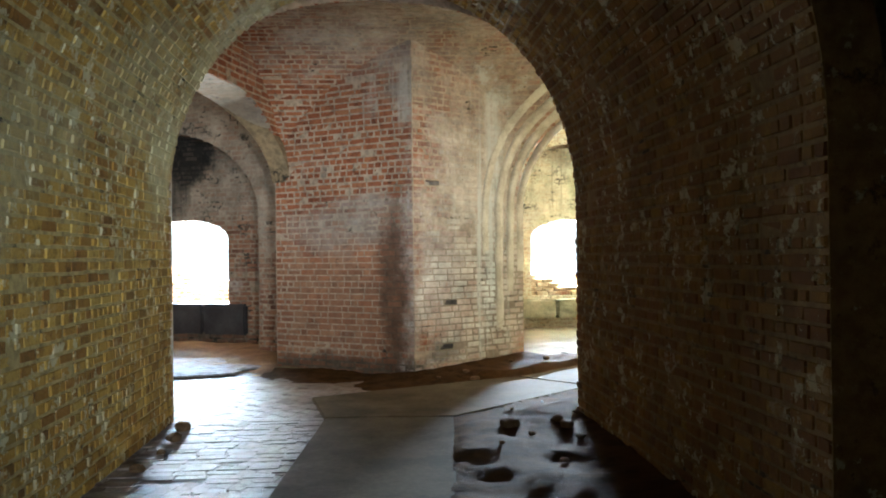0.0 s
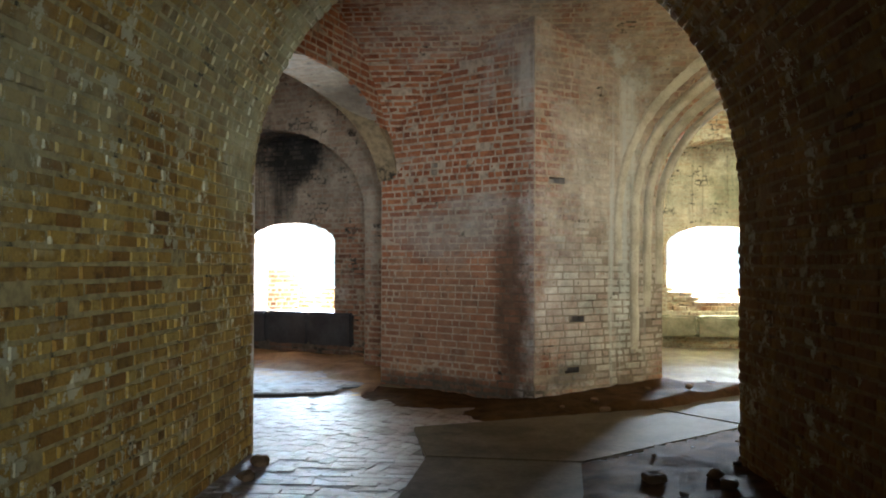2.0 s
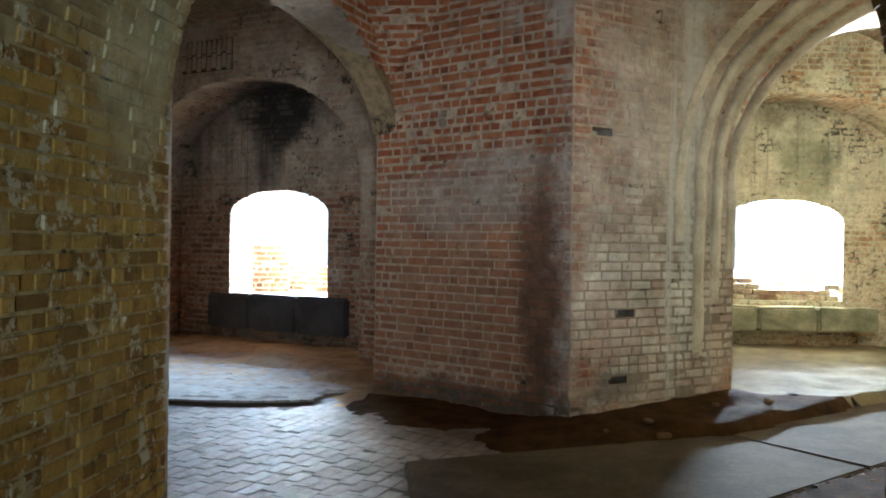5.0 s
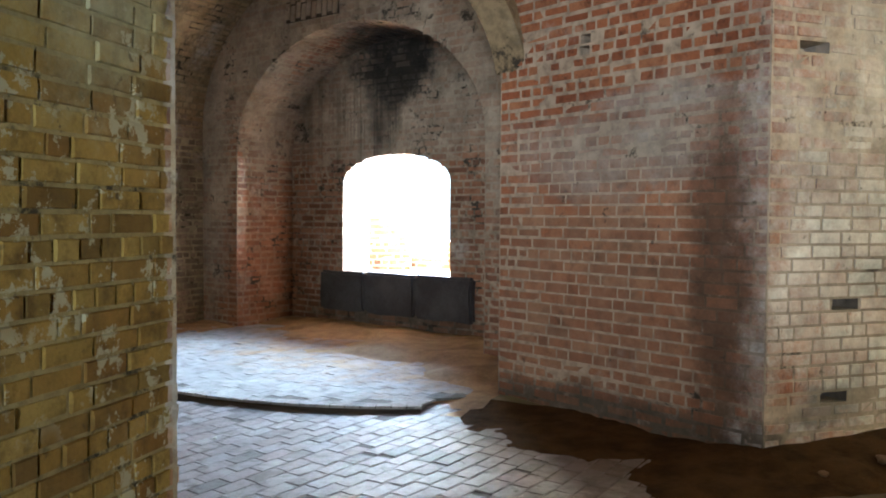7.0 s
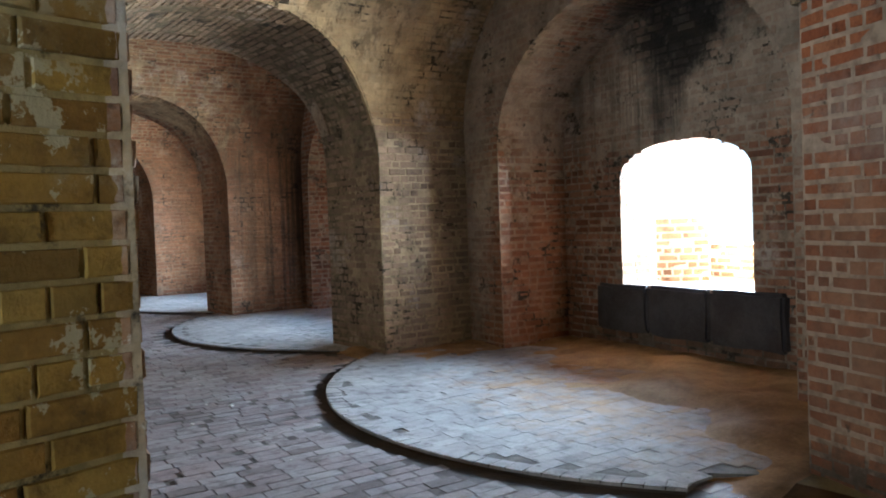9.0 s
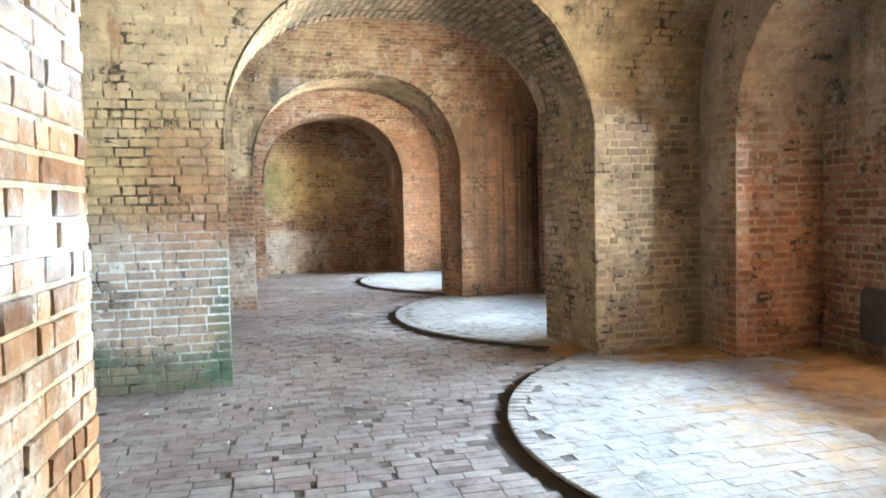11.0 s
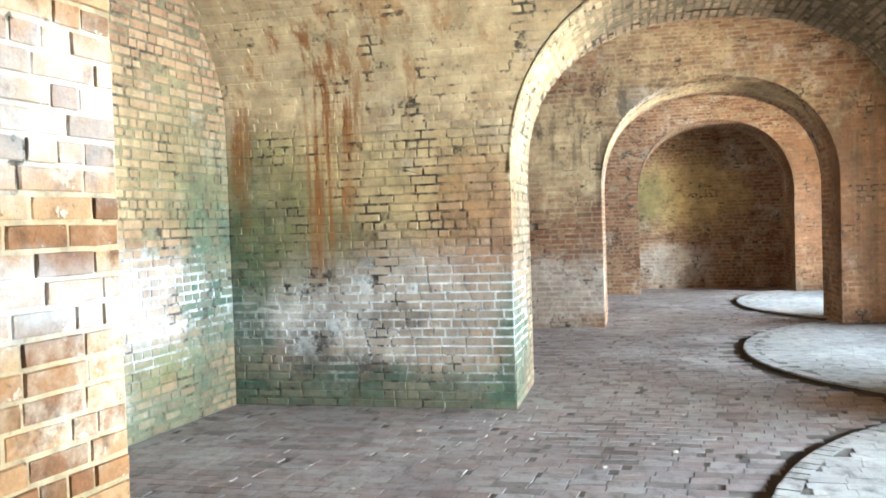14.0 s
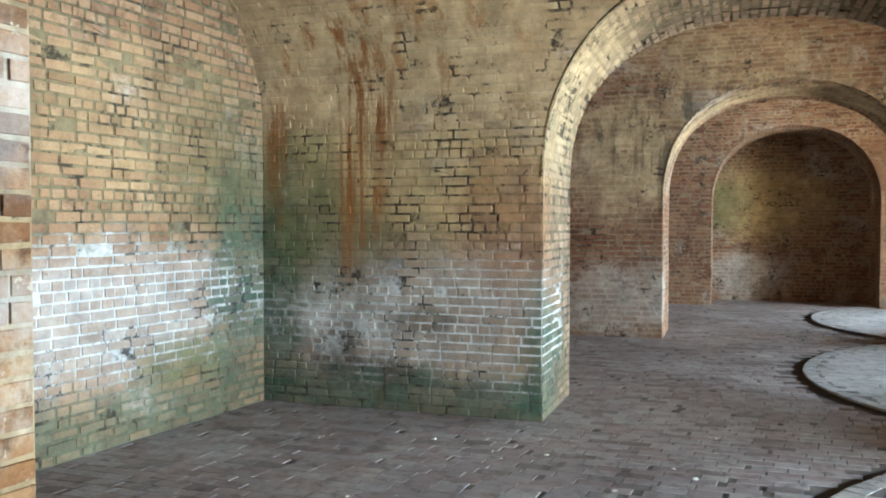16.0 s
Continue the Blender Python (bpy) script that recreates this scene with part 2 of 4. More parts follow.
UPPER = [((0.27, 0.105, 0.022), 1.0, CAS.at(-0.05, -1.75, 2.45), (0.6, 0.8, 0.9), EV), ((0.31, 0.14, 0.035), 0.75, CAS.at(-0.05, -2.05, 2.3), (0.28, 0.8, 0.8), EV), ((0.36, 0.17, 0.05), 0.6, CAS.at(-0.1, -0.75, 3.0), (0.75, 0.9, 0.6), EV), (DARK, 0.2, CAS.at(-0.05, -1.2, 2.7), (1.2, 0.8, 0.9), EV)]
M_CAS = pair("casemate", CREAM, (0.34, 0.25, 0.14), 0.4, [(PLASTER, 0.9, CAS.at(-0.1, -1.3, 3.0), (2.2, 1.2, 0.9), EV), (RUST, 0.6, CAS.at(-0.15, 3.9, 0.5), (0.5, 0.5, 0.6), EU), (GREY, 0.6, CAS.at(-1.2, 3.0, 3.6), (1.2, 1.0, 0.6), EU), (PLASTER, 0.8, CAS.at(-0.2, 2.6, 3.0), (1.0, 1.4, 0.9), EU)], even=0.35, cover=0.8, drips=UPPER + [(DARK, 0.5, CAS.at(-0.5, 2.5, 3.2), (1.0, 2.0, 0.8), EU)])
M_A = pair("cross_wall", DUN, (0.20, 0.165, 0.10), 0.28, [
    # low down, ash and pale blue mix lime wash with painted window light
    (PLASTER, 0.95, CAS.at(0, -1.3, 2.95), (2.2, 1.2, 0.85), EV), (OCHRE, 0.85, CAS.at(0, -1.3, 1.9), (1.6, 0.5, 0.55), EV), (ASH, 0.8, CAS.at(0, -1.2, 0.75), (1.6, 0.5, 0.55), EV), (PALEBLUE, 0.4, CAS.at(0, -1.7, 0.8), (0.7, 0.4, 0.3), EV),
    # black patches low down, one of them round the missing bricks
    (TEAL, 0.9, CAS.at(0, -2.35, 0.9), (0.3, 0.4, 1.0), EV), (MOSS, 0.6, CAS.at(0, -2.1, 1.8), (0.4, 0.4, 0.6), EV), (RUST, 0.6, CAS.at(0, -0.25, 1.6), (0.5, 0.4, 0.55), EV), (SOOT_BLACK, 0.8, CAS.at(0, -1.72, 0.48), (0.25, 0.3, 0.22), EV), (SOOT_BLACK, 0.7, CAS.at(0, -1.3, 0.3), (0.5, 0.3, 0.14), EV), (DARK, 0.6, CAS.at(0, -0.9, 0.75), (0.4, 0.3, 0.12), EV), (DARK, 0.5, CAS.at(0, -1.45, 1.5), (0.3, 0.3, 0.14), EV),
    (TEAL, 0.8, CAS.at(0, -1.2, 0.1), (1.7, 0.4, 0.26), EV), (TEAL, 0.95, CAS.at(0.25, 0, 0.45), (0.6, 0.2, 0.55), EU), (MOSS, 0.5, CAS.at(0, -1.9, 1.4), (0.6, 0.4, 0.5), EV),
    (PLASTER, 0.8, CAS.at(0.5, 0.2, 2.6), (0.9, 0.5, 0.9), EU)],
    joints=[(PALEBLUE, 0.95, CAS.at(0.2, -0.7, 0.75), (1.5, 0.9, 0.45), EV), ((0.46, 0.37, 0.23), 0.95, CAS.at(0.2, 3.8, 1.2), (0.8, 0.9, 1.8), EV)], even=0.25, cracks=0.36, dark=0.35, cover=0.6,
    drips=UPPER + [((0.29, 0.12, 0.03), 0.8, CAS.at(-0.05, -1.8, 1.7), (0.4, 0.6, 0.75), EV), (SOOT_BLACK, 0.2, CAS.at(0, -1.3, 0.5), (1.0, 0.4, 0.4), EV)])
M_K = pair("rear_wall", [(0.24, 0.135, 0.075), (0.33, 0.195, 0.11), (0.38, 0.24, 0.14), (0.42, 0.29, 0.175)], (0.20, 0.17, 0.10), 0.25, [
    # lime wash and the window's cool light share the pale blue low down
    (OCHRE, 0.35, CAS.at(-1.4, -2.44, 2.2), (1.8, 0.4, 0.7), EU), (ASH, 0.5, CAS.at(-2.0, -2.44, 0.85), (2.2, 0.4, 0.55), EU), ((0.60, 0.62, 0.62), 0.4, CAS.at(-1.9, -2.44, 0.95), (1.5, 0.4, 0.4), EU), (TEAL, 0.95, CAS.at(-0.3, -2.44, 1.15), (0.45, 0.4, 1.0), EU), (MOSS, 0.4, CAS.at(-0.6, -2.44, 2.0), (0.6, 0.4, 0.5), EU), (TEAL, 0.7, CAS.at(-2.0, -2.44, 0.12), (2.3, 0.4, 0.28), EU), (MOSS, 0.8, CAS.at(-1.0, -2.44, 0.5), (0.5, 0.4, 0.2), EU)],
    joints=[(PALEBLUE, 1.0, CAS.at(-2.0, -2.44, 0.95), (1.9, 0.5, 0.45), EU)], even=0.2, cracks=0.36, dark=0.35, cover=0.6, drips=[(DARK, 0.25, CAS.at(-1.2, -2.44, 2.2), (1.5, 0.5, 0.8), EU)])
M_SCARP = pair("outer_wall", [(0.16, 0.07, 0.04), (0.27, 0.125, 0.07), (0.33, 0.165, 0.09), (0.36, 0.21, 0.13)], (0.40, 0.31, 0.22), 0.25, [
    (STUCCO, 1.0, CAS.at(-2.4, 5.2, 2.6), (1.9, 0.5, 0.75), EU), (STUCCO, 0.9, CAS.at(-0.75, 4.8, 2.7), (0.5, 0.5, 0.9), EU), (STUCCO, 1.0, CAS.at(-1.9, 4.35, 3.2), (2.6, 0.3, 1.0), EU), (STUCCO, 1.0, CAS.at(-4.3, 4.8, 2.3), (0.7, 0.9, 1.3), EU),
    (STUCCO, 0.9, CAS.at(-0.15, 4.35, 1.9), (0.4, 0.12, 1.9), EU), (SOOT_BLACK, 1.0, CAS.at(-2.4, 5.2, 3.1), (0.65, 0.7, 0.5), EU), (SOOT_BLACK, 1.0, CAS.at(-2.45, 5.2, 3.05), (0.45, 0.7, 0.5), EU), (SOOT_BLACK, 0.6, CAS.at(-2.2, 5.2, 2.5), (0.25, 0.3, 0.4), EU), (DARK, 0.75, CAS.at(-2.4, 5.2, 0.15), (1.6, 0.3, 0.3), EU), ((0.36, 0.14, 0.055), 0.5, CAS.at(-0.64, 4.8, 0.7), (0.3, 0.6, 0.9), EU)],
    drips=[(SOOT_BLACK, 0.6, CAS.at(-2.1, 5.2, 2.5), (0.5, 0.4, 0.6), EU), (DARK, 0.3, CAS.at(-1.0, 5.2, 2.4), (0.9, 0.4, 0.8), EU)], even=0.2)
M_VEE = pair("pale_bay", TAN, (0.56, 0.50, 0.33), 0.85, [(SOOT_BLACK, 0.7, VEE.at(1.8, 3.9, 3.1), (0.5, 0.5, 0.3), EU), ((0.66, 0.63, 0.46), 0.9, VEE.at(1.8, 3.9, 2.4), (2.2, 0.6, 0.8), EU), (MOSS, 0.6, VEE.at(1.5, 3.9, 2.5), (0.4, 0.6, 0.5), EU)], wash=(0.70, 0.66, 0.48), drips=[(DARK, 0.6, VEE.at(1.8, 3.9, 2.6), (0.9, 0.6, 0.5), EU)])
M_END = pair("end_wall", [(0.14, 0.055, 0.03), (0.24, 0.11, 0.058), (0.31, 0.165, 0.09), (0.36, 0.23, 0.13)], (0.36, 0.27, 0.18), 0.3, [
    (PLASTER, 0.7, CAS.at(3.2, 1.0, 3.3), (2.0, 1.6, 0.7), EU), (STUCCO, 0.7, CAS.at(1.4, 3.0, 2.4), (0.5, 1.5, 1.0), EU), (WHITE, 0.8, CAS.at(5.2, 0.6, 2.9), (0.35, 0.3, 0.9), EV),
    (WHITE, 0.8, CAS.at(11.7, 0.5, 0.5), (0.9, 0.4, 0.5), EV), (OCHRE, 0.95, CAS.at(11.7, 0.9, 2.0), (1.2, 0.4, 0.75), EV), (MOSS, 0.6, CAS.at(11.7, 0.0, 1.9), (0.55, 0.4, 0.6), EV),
    # towards the outer wall the browns carry shade in the colour; streaks are stains
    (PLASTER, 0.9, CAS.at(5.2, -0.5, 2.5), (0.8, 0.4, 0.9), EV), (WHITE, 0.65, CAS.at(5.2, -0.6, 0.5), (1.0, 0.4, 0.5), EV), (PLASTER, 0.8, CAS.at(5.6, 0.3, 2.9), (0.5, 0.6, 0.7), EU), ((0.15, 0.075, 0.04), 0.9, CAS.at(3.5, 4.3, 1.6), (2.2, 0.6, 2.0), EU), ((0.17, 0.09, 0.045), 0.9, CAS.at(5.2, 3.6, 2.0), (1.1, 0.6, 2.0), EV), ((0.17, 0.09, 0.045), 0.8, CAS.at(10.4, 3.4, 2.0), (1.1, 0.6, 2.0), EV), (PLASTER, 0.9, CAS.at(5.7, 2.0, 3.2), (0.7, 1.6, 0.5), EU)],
    drips=[(DARK, 0.7, CAS.at(5.2, 1.0, 2.8), (2.5, 0.6, 1.0), EV), (DARK, 0.4, CAS.at(5.2, 3.7, 1.8), (1.1, 0.6, 1.9), EV), (DARK, 0.5, CAS.at(3.5, 4.3, 1.8), (2.2, 0.6, 1.9), EU), (SOOT_BLACK, 0.4, CAS.at(5.2, 4.1, 1.2), (0.5, 0.6, 1.6), EV), (PLASTER, 0.5, CAS.at(3.0, 3.0, 3.0), (2.0, 1.5, 0.9), EU)], even=0.35)
M_SUNNY = pair("sunny", [(0.20, 0.09, 0.04), (0.27, 0.14, 0.065), (0.31, 0.175, 0.085), (0.33, 0.20, 0.11)], (0.55, 0.47, 0.36), 0.3, cracks=0.0)
M_PAVER = brick_material("paver", [(0.24, 0.19, 0.185), (0.28, 0.255, 0.255), (0.29, 0.24, 0.235), (0.31, 0.29, 0.288), (0.35, 0.33, 0.33)], 0.45, wash=(0.44, 0.42, 0.41), rough=0.6, blots=[((0.11, 0.065, 0.035), 0.9, (-1.2, 9.75, 0), (1.7, 0.75, 0.5), PL), ((0.30, 0.18, 0.09), 0.7, CAS.at(0.6, 3.2, 0), (1.2, 0.9, 0.5), EU)])
M_DISC = brick_material("platform_paver", [(0.34, 0.335, 0.33), (0.36, 0.355, 0.35), (0.38, 0.375, 0.37), (0.40, 0.395, 0.39)], 0.3, dark=0.15, wash=(0.52, 0.51, 0.50), blots=[((0.36, 0.21, 0.09), 0.95, CAS.at(x, 3.75 - 0.1 * x, 0), (2.4, 1.2, 0.5), EU) for x in (-3.6,)])
M_RIB = plain("lime_render", (0.62, 0.60, 0.54), (0.40, 0.37, 0.31), 4.0, 0.9, 0.8)
M_BED = plain("platform_bed", (0.16, 0.15, 0.14), (0.08, 0.075, 0.07), 6.0)
M_DIRT = plain("dirt", (0.07, 0.037, 0.015), (0.03, 0.017, 0.008), 5.0, 0.95, 1.0, 0.03)
M_PALE = plain("pale_sand", (0.19, 0.155, 0.075), (0.11, 0.09, 0.042), 3.0, 0.95, 0.8)
M_CLOD = plain("clod", (0.17, 0.11, 0.062), (0.09, 0.06, 0.034), 9.0, 0.95, 1.0, 0.05)
M_SAND = plain("sand", (0.36, 0.225, 0.10), (0.20, 0.115, 0.05), 3.0, 0.95, 0.8)
M_CONC = plain("concrete", (0.12, 0.10, 0.066), (0.07, 0.056, 0.037), 1.6, 0.92, 0.4, 0.06)
M_SOIL = plain("joint_soil", (0.06, 0.045, 0.035), (0.035, 0.028, 0.022), 5.0, 0.95, 0.6)
M_DUST = plain("joint_dust", (0.15, 0.135, 0.125), (0.06, 0.052, 0.048), 5.0, 0.95, 0.6)
M_IRON = plain("dark_stone", (0.035, 0.03, 0.03), (0.06, 0.055, 0.055), 3.0, 0.7, 0.6)
M_BLOCK = plain("mossy_stone", (0.30, 0.29, 0.19), (0.14, 0.14, 0.08), 3.0, 0.85, 0.6)
M_CHIP = plain("lime_mortar", (0.62, 0.6, 0.55), (0.5, 0.47, 0.42), 20.0)
M_GRASS = plain("sandy_ground", (0.62, 0.57, 0.46), (0.5, 0.46, 0.34), 0.5, 0.95, 0.6)
M_ROOF = plain("rubble_fill", (0.3, 0.26, 0.2), (0.2, 0.17, 0.13), 2.0)


# ---- building helpers ----
def mesh(name, verts, faces, mat, parent=None):
    me = bpy.data.meshes.new(name)
    me.from_pydata([tuple(p) for p in verts], [], faces)
    me.materials.append(mat)
    ob = new(name, me)
    ob.parent = parent
    return ob


def part(name, bm, mat, parent=None, label=""):
    bmesh.ops.recalc_face_normals(bm, faces=bm.faces)
    me = bpy.data.meshes.new(name)
    bm.to_mesh(me)
    bm.free()
    me.materials.append(mat)
    ob = new(name, me)
    ob.parent = parent
    return tagged(ob, label)


rng = random.Random(7)
# gaps where bricks are missing, with the size of the gap
HOLES = [(Vector(p), r * 0.72) for p, r in (
    ((-1.52, 10.335, 2.42), 0.09), ((-0.18, 9.9, 2.26), 0.075), ((-0.03, 10.03, 2.04), 0.085), ((0.02, 10.08, 0.86), 0.085), ((-0.05, 10.01, 0.30), 0.1),
    (CAS.at(0.0, 3.37, 2.14), 0.08), (CAS.at(0.6, 3.25, 1.52), 0.085), (CAS.at(0.6, 3.25, 2.45), 0.07), (CAS.at(5.2, -0.2, 1.93), 0.09), (CAS.at(5.2, 1.45, 3.45), 0.1),
    (CAS.at(0, -1.72, 0.5), 0.17), (CAS.at(0, -1.5, 0.66), 0.09), (CAS.at(0, -1.3, 1.55), 0.08), (CAS.at(0, -0.8, 1.0), 0.08), (CAS.at(-1.6, -2.44, 0.62), 0.09), (CAS.at(-2.3, -2.44, 1.06), 0.08))]


def gouge(ob, missing):
    """Cuts the beds of the missing bricks into a wall's body."""
    if not missing:
        return
    cutter = bmesh.new()
    for c, ax, up, n, length, height in missing:
        turn = Matrix((ax, up, n)).transposed().to_4x4()
        bmesh.ops.create_cube(cutter, size=1, matrix=Matrix.Translation(c) @ turn @ Matrix.Diagonal((length, height, 0.36, 1)))
    me = bpy.data.meshes.new("gap")
    cutter.to_mesh(me)
    cutter.free()
    tool = new("gap", me)
    mod = ob.modifiers.new("gap", "BOOLEAN")
    mod.object, mod.solver = tool, "EXACT"
    bpy.context.view_layer.update()
    done = bpy.data.meshes.new_from_object(ob.evaluated_get(bpy.context.evaluated_depsgraph_get()))
    ob.modifiers.clear()
    ob.data = done
    bpy.data.objects.remove(tool)


class Bricks:
    """Courses of brick: each one a low block with worn edges, standing a little proud of its mortar."""

    def __init__(self):
        self.v, self.f, self.single, self.missing = [], [], [], []

    def lay(self, c, ax, up, n, length, height, near=False, proud=0.005, worn=1.0):
        if any((c - h).length < r for h, r in HOLES):
            self.missing.append((c.copy(), ax.copy(), up.copy(), n.copy(), length, height))
            return
        d = proud * (0.5 + rng.random()) - 0.002 * worn
        if worn > 0.9 and rng.random() < 0.05:
            d -= 0.009
        hl, hh, e = length / 2, height / 2, (0.004 + 0.009 * rng.random() ** 2) * worn
        j = lambda: rng.uniform(-0.003, 0.003) * worn  # noqa: E731
        if near:
            d = max(d, 0.003)
            self.single.append((c.copy(), ax.copy(), up.copy(), n.copy(), length, height, d))
            return
        k = len(self.v)
        for a, b in ((-1, -1), (1, -1), (1, 1), (-1, 1)):
            self.v.append(c + ax * (a * hl) + up * (b * hh) - n * 0.012)
        for a, b in ((-1, -1), (1, -1), (1, 1), (-1, 1)):
            self.v.append(c + ax * (a * (hl - e) + j()) + up * (b * (hh - e) + j()) + n * (d + j()))
        self.f += [(k + 4, k + 5, k + 6, k + 7)] + [(k + a, k + (a + 1) % 4, k + 4 + (a + 1) % 4, k + 4 + a) for a in range(4)]

    def row(self, a0, a1, place, ax, up, n, height, near=None, joint=0.012, headers=0.4, proud=0.005):
        """One course from a0 to a1; place(a) is the middle of the course there."""
        a = a0
        if a1 - a0 < 0.03:
            return
        whole = rng.random() < headers * 0.5
        first = rng.uniform(0.06, 0.2)
        while a < a1 - 0.004:
            w = first or (0.1 if whole or rng.random() < headers * 0.5 else 0.212)
            first = None
            w *= rng.uniform(0.94, 1.05)
            b = a + w
            if a1 - b < 0.05:
                b = a1
            mid = (a + b) / 2
            c = place(mid)
            self.lay(c, ax, up, n, b - a - joint, (height - joint) * rng.uniform(0.93, 1.03), near and near(c), proud)
            a = b

    def done(self, parent, mat):
        if self.v:
            tagged(mesh("brickwork", self.v, self.f, mat, parent), "weathered bricks in lime mortar courses", kind="stuff")
        for c, ax, up, n, length, height, d in self.single:
            ob = new("brick", rng.choice(shapes(mat)))
            ob.parent = parent
            m = Matrix((ax, up, n)).transposed().to_4x4()
            ob.matrix_world = Matrix.Translation(c + n * d) @ m @ Matrix.Diagonal((length, height, 1, 1))


SHAPES = {}


def shapes(mat):
    """Six worn bricks of unit length and height, shared by all bricks of one material."""
    if mat.name not in SHAPES:
        SHAPES[mat.name] = []
        for _ in range(6):
            v, f = [], []
            for ring, (e, z) in enumerate(((0.0, -0.02), (0.0, -0.006), (0.03, 0.0))):
                for a, b in ((-1, -1), (0, -1), (1, -1), (1, 0), (1, 1), (0, 1), (-1, 1), (-1, 0)):
                    jag = rng.uniform(-0.012, 0.012) if ring else 0
                    v.append((a * (0.5 - e * 0.6) + jag * 0.6, b * (0.5 - e * 1.6) + jag * 2, z + (rng.uniform(-0.002, 0.002) if ring == 2 else 0)))
            v.append((rng.uniform(-0.1, 0.1), rng.uniform(-0.1, 0.1), 0.001))
            for k in range(8):
                q = (k + 1) % 8
                f += [(k, q, 8 + q, 8 + k), (8 + k, 8 + q, 16 + q, 16 + k), (16 + k, 16 + q, 24)]
            me = bpy.data.meshes.new("brick")
            me.from_pydata(v, [], f)
            me.materials.append(mat)
            SHAPES[mat.name].append(me)
    return SHAPES[mat.name]


class Arch:
    """A round-headed opening in a wall, between a0 and a1 along it, from the height foot."""

    def __init__(self, a0, a1, spring, rise, power=2.3, foot=0.0, ring=0.22):
        self.a0, self.a1, self.c, self.h = a0, a1, (a0 + a1) / 2, (a1 - a0) / 2
        self.spring, self.rise, self.power, self.foot, self.ring = spring, rise, power, foot, ring

    def half(self, z, grow=0.0):
        if z <= self.foot:
            return 0.0
        if z <= self.spring:
            return self.h
        t = (z - self.spring) / (self.rise + grow)
        return (self.h + grow) * (1 - t**self.power) ** (1 / self.power) if t < 1 else 0.0

    def top(self, a):
        t = abs(a - self.c) / self.h
        return self.spring + self.rise * max(0.0, 1 - t**self.power) ** (1 / self.power) if t < 1 else 0.0

    def curve(self, steps=28):
        """The head from the left spring to the right one, at even lengths: (a, z)."""
        raw = []
        for k in range(401):
            w = math.pi * k / 400
            x, y = -math.cos(w), math.sin(w)
            raw.append((self.c + self.h * math.copysign(abs(x) ** (2 / self.power), x), self.spring + self.rise * y ** (2 / self.power)))
        d = np.r_[0, np.cumsum([math.dist(p, q) for p, q in zip(raw, raw[1:])])]
        at = np.linspace(0, d[-1], steps + 1)
        return list(zip(np.interp(at, d, [p[0] for p in raw]), np.interp(at, d, [p[1] for p in raw]))), d[-1]


